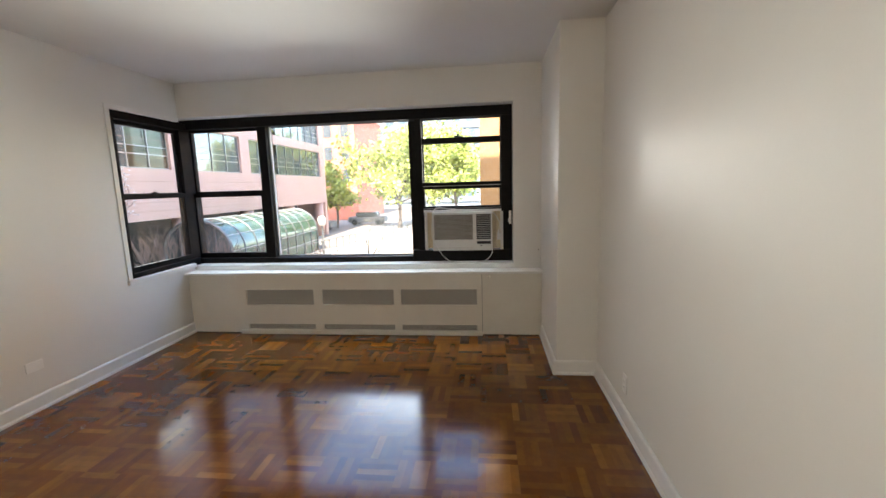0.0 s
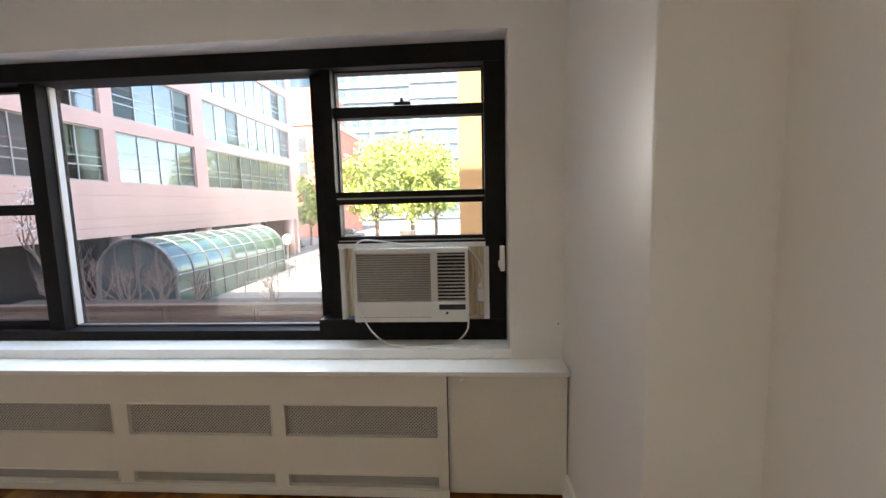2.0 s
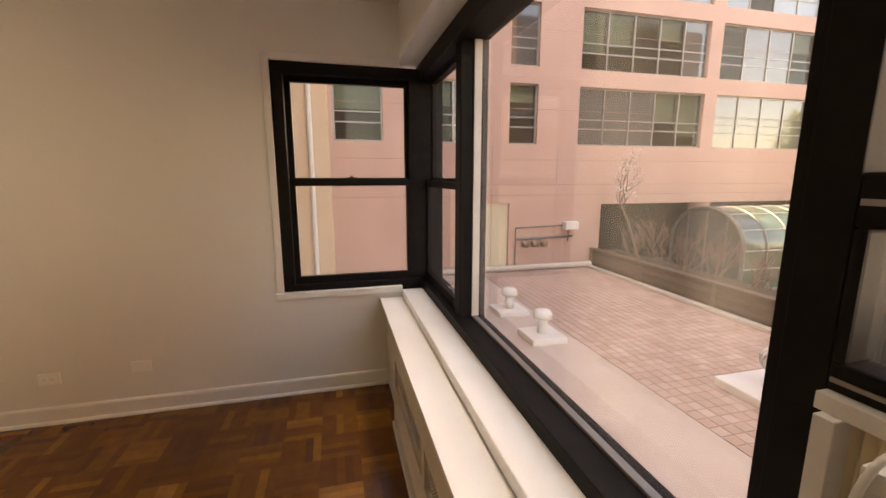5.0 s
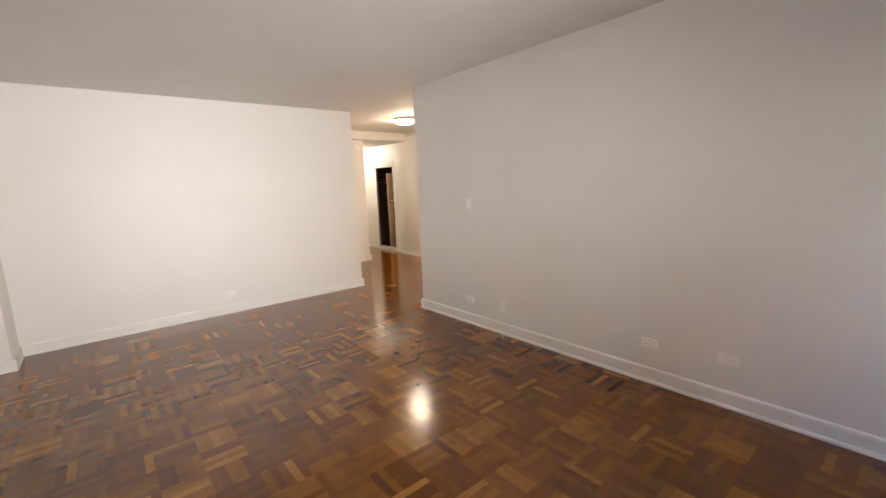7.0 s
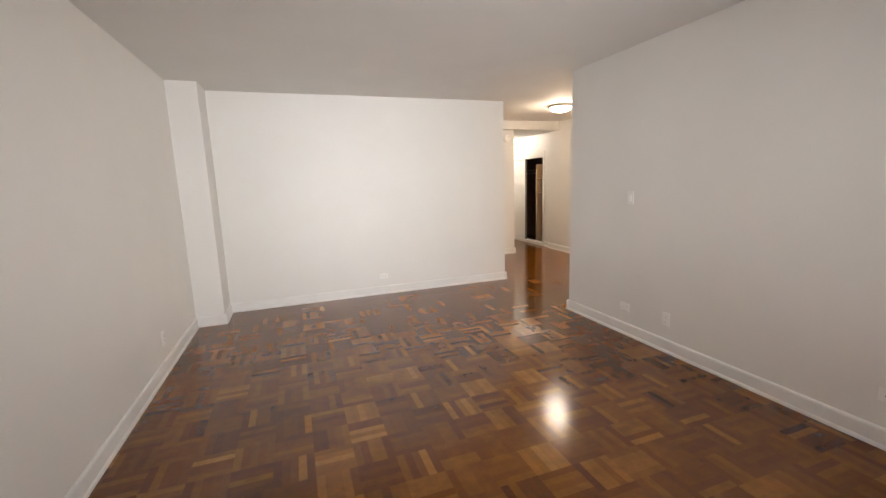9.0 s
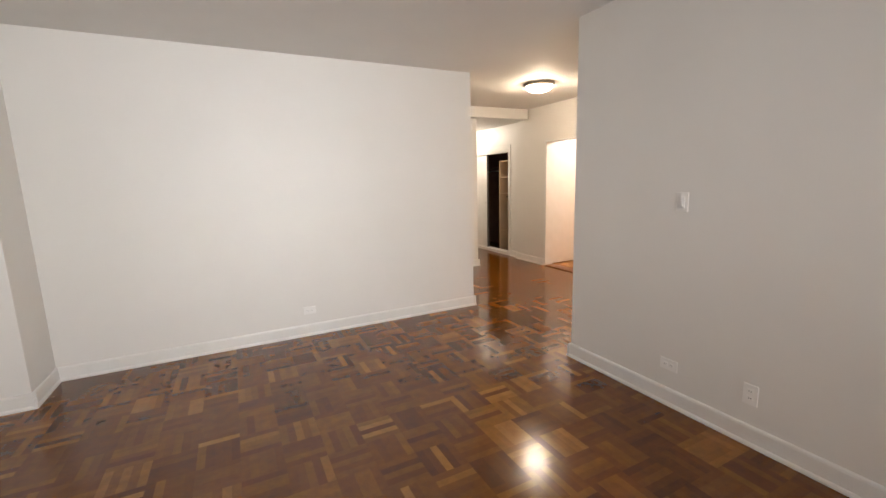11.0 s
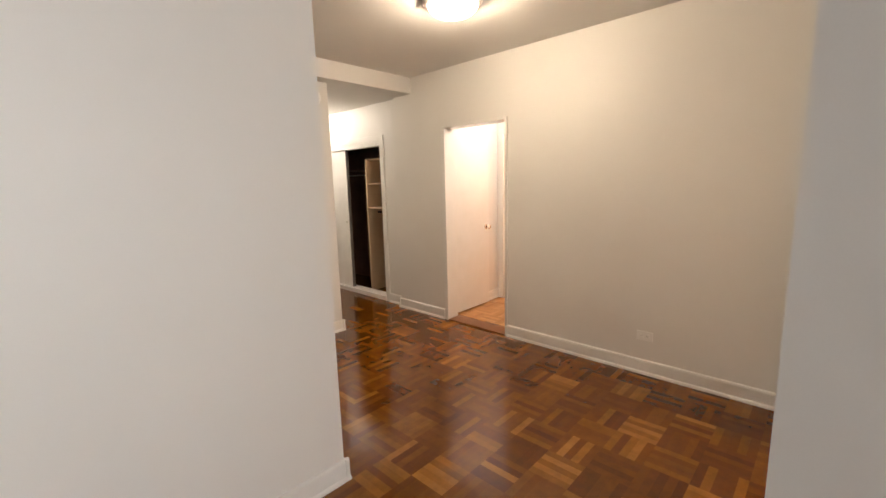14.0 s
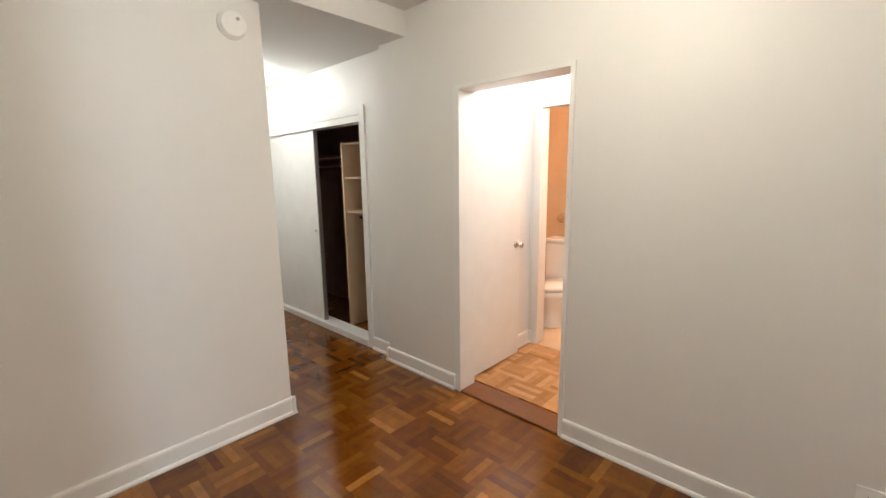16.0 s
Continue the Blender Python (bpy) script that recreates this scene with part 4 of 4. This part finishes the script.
            if see and rnd.random() < 0.6:
                part("blind", box(FX - 0.36, FX - 0.34, y0 + 0.05, y1 - 0.05, d - rnd.uniform(0.5, 2.0), d - 0.05), BLIND, w)
part("side_door", boxes([(FX - 0.25, FX - 0.15, 11.5, 12.65, -2.2, 0.45)]), BLIND, office, "beige service door")
# standpipe and lamp on the granite wall
pipes = thing("standpipe", (FX + 0.15, 13.6, TER), "dark wall pipes with a fire hose connection", "pipe")
part("pipe", tube([(FX + 0.10, 12.95, -0.95), (FX + 0.10, 15.4, -0.90)], 0.05), STEEL, pipes)
part("pipe", tube([(FX + 0.10, 12.9, -2.1), (FX + 0.10, 12.9, -0.5), (FX + 0.10, 15.2, -0.45), (FX + 0.10, 15.2, -1.1)], 0.03), STEEL, pipes)
for y in (13.3, 13.7, 14.1):
    part("valve", lathe([(0.12, 0), (0.14, 0.12), (0.08, 0.2), (0.12, 0.26), (0.05, 0.28)], (FX + 0.05, y, -1.15), "x", 14), BRONZE, pipes)
light = thing("wall_light", (FX, 15.2, -0.45), "white box light on the granite wall", "wall light")
part("housing", box(FX + 0.01, FX + 0.30, 14.95, 15.55, -0.62, -0.30, 0.03), VENTW, light)
gut = thing("drain_pipe", (FX + 0.2, 8, TER), "white pipe along the foot of the wall", "pipe")
part("pipe", tube([(FX + 0.25, -5, TER + 0.16), (FX + 0.25, 16.2, TER + 0.16)], 0.10), CURB, gut)

# glazed barrel canopy
can = thing("glass_canopy", (-10.4, 25, -2.7), "curved glass entrance canopy with metal ribs", "canopy")
prof = [(-8.85, -2.7), (-8.85, -1.25)] + [(-10.55 + 1.70 * math.cos(radians(a)), -1.25 + 1.50 * math.sin(radians(a))) for a in range(10, 181, 10)] + [(-12.25, -2.7)]
for k in range(10):
    y = 20.6 + k * 1.1
    part("rib", tube([(x, y, z) for x, z in prof], 0.05 if k not in (0, 9) else 0.08, sides=6), STEEL, can)
    if k < 9:
        bm = bmesh.new()
        r0 = [bm.verts.new((x, y + 0.03, z)) for x, z in prof]
        r1 = [bm.verts.new((x, y + 1.07, z)) for x, z in prof]
        for a in range(len(prof) - 1):
            bm.faces.new((r0[a], r0[a + 1], r1[a + 1], r1[a]))
        part("pane", bm, CANGLASS, can, smooth=True)
for x, z in [prof[1], prof[4], prof[7], prof[10], prof[13]]:
    part("purlin", tube([(x, 20.6, z), (x, 30.5, z)], 0.03, sides=5), ALU, can)
part("purlin", tube([(-8.84, 20.6, -1.95), (-8.84, 30.5, -1.95)], 0.03, sides=5), ALU, can)
bm = bmesh.new()
bm.faces.new([bm.verts.new((x, 20.62, z)) for x, z in prof])
part("end_glass", bm, OUTGLASS, can, "dark glazed end")
for x in (-11.4, -10.5, -9.6):
    part("post", box(x - 0.03, x + 0.03, 20.56, 20.62, -2.7, 0.1), STEEL, can)

# planter at the terrace's edge
planter = thing("planter", (-4, 16.8, TER), "weathered timber planter along the terrace edge", "planter")
for k in range(4):
    for q in range(6):
        x0 = -11.95 + q * 2.9
        part("plank", box(x0, x0 + 2.88, 16.30, 16.36, TER + 0.16 + k * 0.14, TER + 0.292 + k * 0.14, 0.006, seg=1), PLANK, planter)
for q in range(7):
    part("post", box(-11.9 + q * 2.9, -11.78 + q * 2.9, 16.24, 16.31, TER, TER + 0.74, 0.006), PLANK, planter)
part("cap", box(-11.95, 5.45, 16.24, 16.50, TER + 0.73, TER + 0.78, 0.008), PLANK, planter)
part("soil", box(-11.95, 5.45, 16.36, 17.6, -2.7, TER + 0.66), SOIL, planter, "dark soil")
part("curb", box(-11.95, 5.45, 16.02, 16.24, TER, TER + 0.10, 0.02), CURB, planter, "pale stone curb")


def vent(x, y, s=1.0):
    ob = thing("roof_vent", (x, y, TER), "white mushroom roof vent on a square pad", "vent", "vents on the terrace")
    part("pad", box(x - 0.42 * s, x + 0.42 * s, y - 0.42 * s, y + 0.42 * s, TER, TER + 0.14, 0.02), VENTW, ob)
    part("pipe", lathe([(0.12, 0.12), (0.12, 0.50)], (x, y, TER), steps=20), VENTW, ob, smooth=True)
    part("cap", lathe([(0.12, 0.48), (0.21, 0.50), (0.22, 0.58), (0.17, 0.68), (0.06, 0.72), (0.01, 0.725)], (x, y, TER), steps=24), VENTW, ob, smooth=True)


vent(-5.35, 10.65)
vent(-7.25, 10.65)


def turbine_vent(x, y):
    """A spinning roof ventilator: a ball of curved blades on a short neck over a wide pad."""
    ob = thing("turbine_vent", (x, y, TER), "white ribbed turbine roof vent on a square pad", "vent", "vents on the terrace")
    part("pad", box(x - 0.62, x + 0.62, y - 0.62, y + 0.62, TER, TER + 0.16, 0.02), VENTW, ob)
    part("neck", lathe([(0.17, 0.14), (0.15, 0.20), (0.15, 0.46)], (x, y, TER), steps=24), VENTW, ob, smooth=True)
    # dark drum supplies the shade seen through the blades
    part("drum", lathe([(0.10, 0.46), (0.19, 0.54), (0.21, 0.64), (0.18, 0.74), (0.06, 0.80)], (x, y, TER), steps=24), STEEL, ob, "dark drum in place of shade between the blades", True)
    for k in range(20):
        a = 2 * math.pi * k / 20
        pts = []
        for q in range(7):
            e = radians(-62 + q * 21)
            b = a + 0.05 * q
            pts.append((x + 0.255 * math.cos(e) * math.cos(b), y + 0.255 * math.cos(e) * math.sin(b), TER + 0.65 + 0.22 * math.sin(e)))
        part("blade", tube(pts, 0.024, sides=5), VENTW, ob, smooth=True)
    part("cap", lathe([(0.13, 0.855), (0.10, 0.875), (0.03, 0.885), (0.005, 0.886)], (x, y, TER), steps=20), VENTW, ob, smooth=True)


turbine_vent(-2.0, 13.25)


def twigs(name, x, y, z, h, n, spread, mat_, label, buds=0, seed=1, thick=0.02):
    rr = random.Random(seed)
    ob = thing(name, (x, y, z), label, "shrub" if h < 2.5 else "tree")
    bm, tips = bmesh.new(), []

    def grow(p, d, length, r, depth):
        pts = [p]
        for k in range(3):
            d = (d + Vector((rr.uniform(-.35, .35), rr.uniform(-.35, .35), rr.uniform(-.1, .3)))).normalized()
            p = p + d * length / 3
            pts.append(p)
        tube(pts, r, bm, 4, 0.55)
        tips.append(p)
        if depth:
            for _ in range(rr.choice((2, 3, 3))):
                q = pts[rr.randint(1, 3)]
                grow(q, (d + Vector((rr.uniform(-1, 1), rr.uniform(-1, 1), rr.uniform(-.2, .7))) * spread).normalized(), length * rr.uniform(.5, .75), r * 0.55, depth - 1)

    for _ in range(n):
        grow(Vector((x + rr.uniform(-.25, .25), y + rr.uniform(-.2, .2), z)), Vector((rr.uniform(-.6, .6), rr.uniform(-.5, .5), 1)).normalized(), h * 0.5, thick, 3)
    part("branches", bm, mat_, ob)
    if buds:
        verts, faces = [], []
        for p in tips:
            for _ in range(buds):
                c = p + Vector((rr.gauss(0, .10), rr.gauss(0, .10), rr.gauss(0, .10)))
                s = rr.uniform(0.022, 0.042)
                i = len(verts)
                u = Vector((rr.uniform(-1, 1), rr.uniform(-1, 1), rr.uniform(-1, 1))).normalized()
                v = u.orthogonal()
                verts += [c + u * s, c + v * s, c - u * s, c - v * s]
                faces.append((i, i + 1, i + 2, i + 3))
        me = bpy.data.meshes.new("buds")
        me.from_pydata(verts, [], faces)
        me.materials.append(BUD)
        b = new("buds", me)
        b.parent, b.location = ob, -Vector((x, y, z))


for k, (x, y, h) in enumerate([(-10.6, 17.3, 1.7), (-9.4, 17.4, 2.0), (-8.1, 17.2, 1.8), (-7.0, 17.4, 1.5), (-5.6, 17.3, 1.2), (-3.2, 17.3, 1.1), (-0.8, 17.2, 1.1)]):
    twigs("bare_shrub", x, y, TER + 0.6, h, 9, 0.9, TWIG, "leafless brown shrub in the planter", 0, 10 + k)
twigs("small_tree", -9.9, 17.3, TER + 0.6, 4.6, 1, 0.8, TWIG, "slender tree with sparse white buds", 6, 31, 0.06)
twigs("small_tree", -2.6, 20.2, -2.7, 2.6, 1, 0.9, BARK, "crooked bare tree beside the railing", 0, 37, 0.06)


def tree(x, y, z, h, r, seed, leaves=5200, label="tree in bright yellow-green spring leaf"):
    rr = random.Random(seed)
    ob = thing("tree", (x, y, z), label, "tree")
    bm, tips = bmesh.new(), []
    tube(smooth_line([(x, y, z), (x + .1, y, z + h * .2), (x - .05, y + .1, z + h * .42)], 4), r * 0.055, bm, 8, 0.7)
    for k in range(11):
        a, e = rr.uniform(0, 6.28), rr.uniform(.2, 1.2)
        s = Vector((x, y, z + h * rr.uniform(.25, .42)))
        t = s + Vector((math.cos(a) * math.cos(e), math.sin(a) * math.cos(e), math.sin(e))) * r * rr.uniform(.7, 1.15)
        tube(smooth_line([s, (s + t) / 2 + Vector((rr.uniform(-.4, .4), rr.uniform(-.4, .4), .3)), t], 4), r * 0.022, bm, 5, 0.4)
        tips.append(t)
    part("trunk", bm, BARK, ob)
    tips += [Vector((x + rr.gauss(0, r * .42), y + rr.gauss(0, r * .42), z + h * rr.uniform(.38, .98))) for _ in range(46)]
    verts, faces = [], []
    for _ in range(leaves):
        c = rr.choice(tips) + Vector((rr.gauss(0, r * .13), rr.gauss(0, r * .13), rr.gauss(0, r * .12)))
        s = rr.uniform(0.11, 0.26)
        u = Vector((rr.uniform(-1, 1), rr.uniform(-1, 1), rr.uniform(-1, 1))).normalized()
        v = u.orthogonal().normalized()
        i = len(verts)
        verts += [c + u * s, c + v * s * .6, c - u * s, c - v * s * .6]
        faces.append((i, i + 1, i + 2, i + 3))
    me = bpy.data.meshes.new("crown")
    me.from_pydata(verts, [], faces)
    me.materials.append(LEAF)
    c = new("crown", me)
    c.parent, c.location = ob, -Vector((x, y, z))


tree(-6.0, 45, -2.7, 10.2, 4.4, 1, 7000)
tree(-0.2, 46, -2.7, 9.6, 3.6, 2, 6000)
tree(-3.0, 49, -2.7, 10.5, 4.6, 3, 6000)
tree(-13.5, 47, -2.7, 7.0, 2.6, 7, 2600, "small pale blossoming street tree")

# orange brick wing
wing = thing("brick_building", (8, 24, -2.7), "orange brick apartment wing with sash windows", "building")
OW = [(3.78, 5.28), (7.2, 8.5), (10.4, 11.7)]
OR = [(3.33 + 2.40 * k, 4.80 + 2.40 * k) for k in range(-2, 4)]
part("wall", panel("y", 19.5, 19.8, 2.90, 15.0, -2.7, 13.0, [(a, b, c, d) for a, b in OW for c, d in OR]), ORANGE, wing)
part("wall", box(2.90, 3.36, 19.8, 36.0, -2.7, 13.0), ORANGE, wing)
part("roof", box(3.36, 15.0, 19.8, 36.0, 12.6, 13.0), TANB, wing)
part("inner_wall", box(3.4, 15.0, 21.2, 21.4, -2.7, 12.6), OFFICE, wing)
for a, b in OW:
    for k, (c, d) in enumerate(OR):
        w = part("window", boxes([(a, b, 19.56, 19.64, c, c + .07), (a, b, 19.56, 19.64, d - .07, d), (a, a + .07, 19.56, 19.64, c, d), (b - .07, b, 19.56, 19.64, c, d), (a, b, 19.55, 19.63, (c + d) / 2 - .03, (c + d) / 2 + .03), ((a + b) / 2 - .03, (a + b) / 2 + .03, 19.56, 19.64, c, d)]), BRONZE, wing)
        part("sill", box(a - .06, b + .06, 19.42, 19.56, c - .09, c, 0.01), CURB, w)
        part("pane", box(a + .05, b - .05, 19.595, 19.605, c + .05, d - .05), TINT, w).visible_shadow = False
        part("blind", box(a + .08, b - .08, 19.66, 19.67, c + .72, d - .05), BLIND, w)
        if k % 2 == 1:
            part("air_conditioner", box(a + .35, a + .95, 19.25, 19.62, c + .03, c + .42, 0.02), VENTW, w)

# tan wing beyond the corner window
tan = thing("tan_building", (-9, 4, -2.7), "tan rendered neighbouring house wall", "building")
part("wall", box(-12.0, -8.5, 1.0, 6.05, -2.7, 14, 0.02), TANB, tan)
part("downpipe", tube([(-8.44, 5.6, TER), (-8.44, 5.6, 13)], 0.06), VENTW, tan)

# red brick house, tower and blocks in the distance
red = thing("red_brick_house", (-18, 62, -2.7), "red brick house across the street", "building")
part("wall", box(-26, -14.5, 58, 72, -2.7, 11.8), REDB, red)
part("roof", box(-26.2, -14.3, 57.8, 72.2, 11.8, 12.4), CURB, red)
part("penthouse", box(-23, -16.2, 60, 70, 12.4, 17), REDB, red)
for k in range(4):
    for x in (-24.5, -21.5, -18.8, -16.4):
        part("window", box(x, x + 1.1, 57.93, 57.99, -0.5 + 3.0 * k, 1.2 + 3.0 * k), OUTGLASS, red)
tall = thing("apartment_tower", (-12, 100, -2.7), "pale grey high-rise apartment tower", "building")
part("core", box(-24.6, 8, 92, 120, -2.7, 41.9), TOWER, tall)
part("core", box(-8.4, 12, 90, 92, -2.7, 41.9), TOWER, tall)


def shared(name, bm, mat_):
    me = bpy.data.meshes.new(name)
    bm.to_mesh(me)
    bm.free()
    me.materials.append(mat_)
    return me


pane_me = shared("window", box(0, 1.9, -0.05, 0.05, 0, 1.55), TOWERGLASS)
slab_a, slab_b = shared("balcony_band", box(-24.6, -8.4, -0.35, 0, 0, 0.9), SPANDREL), shared("balcony_band", box(-8.4, 12, -0.35, 0, 0, 0.9), SPANDREL)
for k in range(14):
    z = -0.6 + 3.0 * k
    for me, y in ((slab_a, 92), (slab_b, 90)):
        o = new("spandrel", me)
        o.parent, o.location = tall, (12, y - 100, z - 1.1 + 2.7)
    for q in range(12):
        x = -23.8 + q * 2.75 + (0.7 if q > 5 else 0)
        o = new("window", pane_me)
        o.parent, o.location = tall, (x + 12, (91.98 if x < -8.4 else 89.98) - 100, z + 2.7)
glassy = thing("glass_building", (-30, 70, -2.7), "far office block of glass coloured as reflected sky", "building")
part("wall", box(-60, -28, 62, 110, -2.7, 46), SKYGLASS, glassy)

# railing, lamp posts and parked things beyond the planter
rail = thing("railing", (-3, 26, -2.7), "dark metal railing along the plaza path", "railing")
for k in range(22):
    x, y = -7.6 + k * 0.16, 23.5 + k * 0.8
    part("post", tube([(x, y, -2.7), (x, y, -1.6)], 0.025, sides=5), STEEL, rail)
for z in (-1.6, -2.15):
    part("bar", tube([(-7.6, 23.5, z), (-4.24, 40.3, z)], 0.025, sides=5), STEEL, rail)
lampp = thing("street_lamp", (-7.2, 27.5, -2.7), "white short lamp post in the court", "street lamp")
part("pole", tube([(-7.2, 27.5, -2.7), (-7.2, 27.5, -0.7)], 0.06), STEEL, lampp)
part("head", lathe([(0.05, 0), (0.22, 0.1), (0.24, 0.5), (0.1, 0.62), (0.02, 0.64)], (-7.2, 27.5, -0.75), steps=16), VENTW, lampp, smooth=True)
stone = thing("stone_planter", (-0.6, 30, -2.7), "dark stone plinth with a low plant bed", "planter")
part("plinth", box(-1.6, 0.4, 29.2, 30.6, -2.7, -1.1, 0.05), PAVE, stone)
part("pot", lathe([(0.3, 0), (0.45, 0.5), (0.5, 0.9), (0.42, 0.9)], (-0.6, 29.9, -1.1), steps=20), PAVE, stone)
for k, (x, y) in enumerate(((-15.0, 44.0), (-11.0, 50.5))):
    car = thing("car", (x, y, -2.7), "dark parked car in the street", "car", "parked cars")
    part("body", box(x - 2.2, x + 2.2, y - .9, y + .9, -2.4, -1.75, 0.15), STEEL, car)
    part("cabin", box(x - 1.3, x + 1.3, y - .8, y + .8, -1.78, -1.2, 0.2), OUTGLASS, car)
    for dx in (-1.4, 1.4):
        for dy in (-.85, .85):
            part("wheel", lathe([(0.2, -0.1), (0.32, -0.09), (0.32, 0.09), (0.2, 0.1)], (x + dx, y + dy, -2.38), "y", 18), DARK, car)

# ---- terrace pavers ----
terrace = setting("terrace", box(-12.0, 5.6, 6.92, 16.25, TER - 0.5, TER - 0.012), GROUT, "red paver terrace with pale joints", "terrace")
setting("terrace_edge", box(-11.7, 5.6, 6.93, 11.38, TER - 0.012, TER + 0.008), STRIPSTONE, "pale concrete strip along the house", "pavement")
setting("terrace_west", box(-12.0, -0.2, -10.0, 6.62, TER - 0.5, TER), CURB, "pale concrete court beside the house", "pavement")
PS = 0.22
tile_me = shared("paver", box(0.006, PS - 0.006, 0.006, PS - 0.006, -0.010, 0.006, 0.004, seg=1), PAVER)
nx, ny = int((5.5 + 11.7) / PS), int((16.05 - 11.40) / PS)
verts, faces, near = [], [], 0
base = [tuple(v.co) for v in tile_me.vertices]
fbase = [tuple(p.vertices) for p in tile_me.polygons]
for j in range(ny):
    for i in range(nx):
        x, y = -11.68 + i * PS, 11.40 + j * PS
        dz = rnd.uniform(-0.002, 0.002)
        if near < 300 and -7.5 < x < 2.0 and y < 13.5:
            o = new("paver", tile_me)
            o.parent, o.location = terrace, (x, y, TER + dz)
            near += 1
        else:
            q = len(verts)
            verts += [(a + x, b + y, c + TER + dz) for a, b, c in base]
            faces += [tuple(k + q for k in f) for f in fbase]
me = bpy.data.meshes.new("paver_field")
me.from_pydata(verts, [], faces)
me.materials.append(PAVER)
tagged(new("paver_field", me), "red square terrace pavers", "", kind="stuff").parent = terrace

# ---- parquet ----
floor = setting("floor", boxes([(-5.02, -0.10, -4.7, 4.05, -0.12, -0.006), (-0.10, 4.1, -4.7, 6.62, -0.12, -0.006)]), SUBFLOOR, "glossy reddish-brown oak mosaic parquet floor", "floor")
PB, NS = 0.214, 5
GX, GY = -1.368, 0.664
SW = PB / NS


def strip_mesh(along, wood):
    bm, g = bmesh.new(), 0.00003
    w, d = (PB, SW) if along else (SW, PB)
    lo = [bm.verts.new(p) for p in ((g, g, -0.0010), (w - g, g, -0.0010), (w - g, d - g, -0.0010), (g, d - g, -0.0010))]
    c = g + 0.00005
    hi = [bm.verts.new(p) for p in ((c, c, 0), (w - c, c, 0), (w - c, d - c, 0), (c, d - c, 0))]
    bm.faces.new(hi)
    for k in range(4):
        bm.faces.new((lo[k], lo[(k + 1) % 4], hi[(k + 1) % 4], hi[k]))
    return shared("parquet_strip", bm, wood)


LIGHTOAK = pieces_mat("light_oak_strip", [(0.34, 0.17, 0.06), (0.42, 0.22, 0.08), (0.48, 0.26, 0.10), (0.54, 0.31, 0.13)], 0.25, (1, 1, 1), 0.0, 0.0, 0.2, 14)
WOODS = (DARKSTRIP, STRIP, PALESTRIP)
STRIPS = [(strip_mesh(True, w), strip_mesh(False, w)) for w in WOODS]
RAW = [([tuple(v.co) for v in m.vertices], [tuple(p.vertices) for p in m.polygons]) for m in STRIPS[0]]
AREAS = [(0, 4.03, 0, 6.50), (-2.24, 0, -0.14, 1.65), (-2.30, 1.5, -1.91, -0.14), (-2.30, -1.30, -4.6, -1.91), (-3.33, -2.39, -1.40, -0.14), (-3.02, -2.43, -4.6, -2.2)]
verts, faces, near, pale, tones = [], [], 0, ([], []), []
i0, i1, j0, j1 = -12, 27, -26, 28
for j in range(j0, j1):
    for i in range(i0, i1):
        x, y = GX + i * PB, GY + j * PB
        if not any(a - PB < x < b and c - PB < y < d for a, b, c, d in AREAS):
            continue
        kind = (i + j + 1) % 2
        block = rnd.choice((0, 0, 1, 1, 1, 1, 2))
        for s in range(NS):
            px, py = (x, y + s * SW) if kind == 0 else (x + s * SW, y)
            dz = rnd.uniform(-0.00001, 0.00001)
            tone = block if rnd.random() < 0.75 else rnd.choice((0, 1, 1, 2))
            if near < 300 and -1.2 < x < 0.8 and -0.3 < y < 1.5:
                o = new("parquet_strip", STRIPS[tone][kind])
                o.parent, o.location = floor, (px, py, dz)
                near += 1
            else:
                vs, fs = pale if x < -2.45 and y > -1.7 else (verts, faces)
                if vs is verts:
                    tones += [tone] * len(RAW[kind][1])
                q = len(vs)
                vs += [(a + px, b + py, c + dz) for a, b, c in RAW[kind][0]]
                fs += [tuple(k + q for k in f) for f in RAW[kind][1]]
me = bpy.data.meshes.new("parquet_field")
me.from_pydata(verts, [], faces)
for w in WOODS:
    me.materials.append(w)
me.polygons.foreach_set("material_index", tones)
tagged(new("parquet_field", me), "reddish-brown oak parquet strips", "", kind="stuff").parent = floor
me = bpy.data.meshes.new("pale_parquet_field")
me.from_pydata(pale[0], [], pale[1])
me.materials.append(LIGHTOAK)
tagged(new("pale_parquet_field", me), "light orange oak parquet strips", "", kind="stuff").parent = floor
setting("bath_floor", box(-5.02, -3.33, -2.4, 0.3, -0.006, 0.003), TILEW, "beige tiled bathroom floor", "floor")
setting("kitchen_floor", box(-2.24, -0.2, 1.72, 4.0, -0.006, 0.002), TILEW, "beige kitchen floor", "floor")
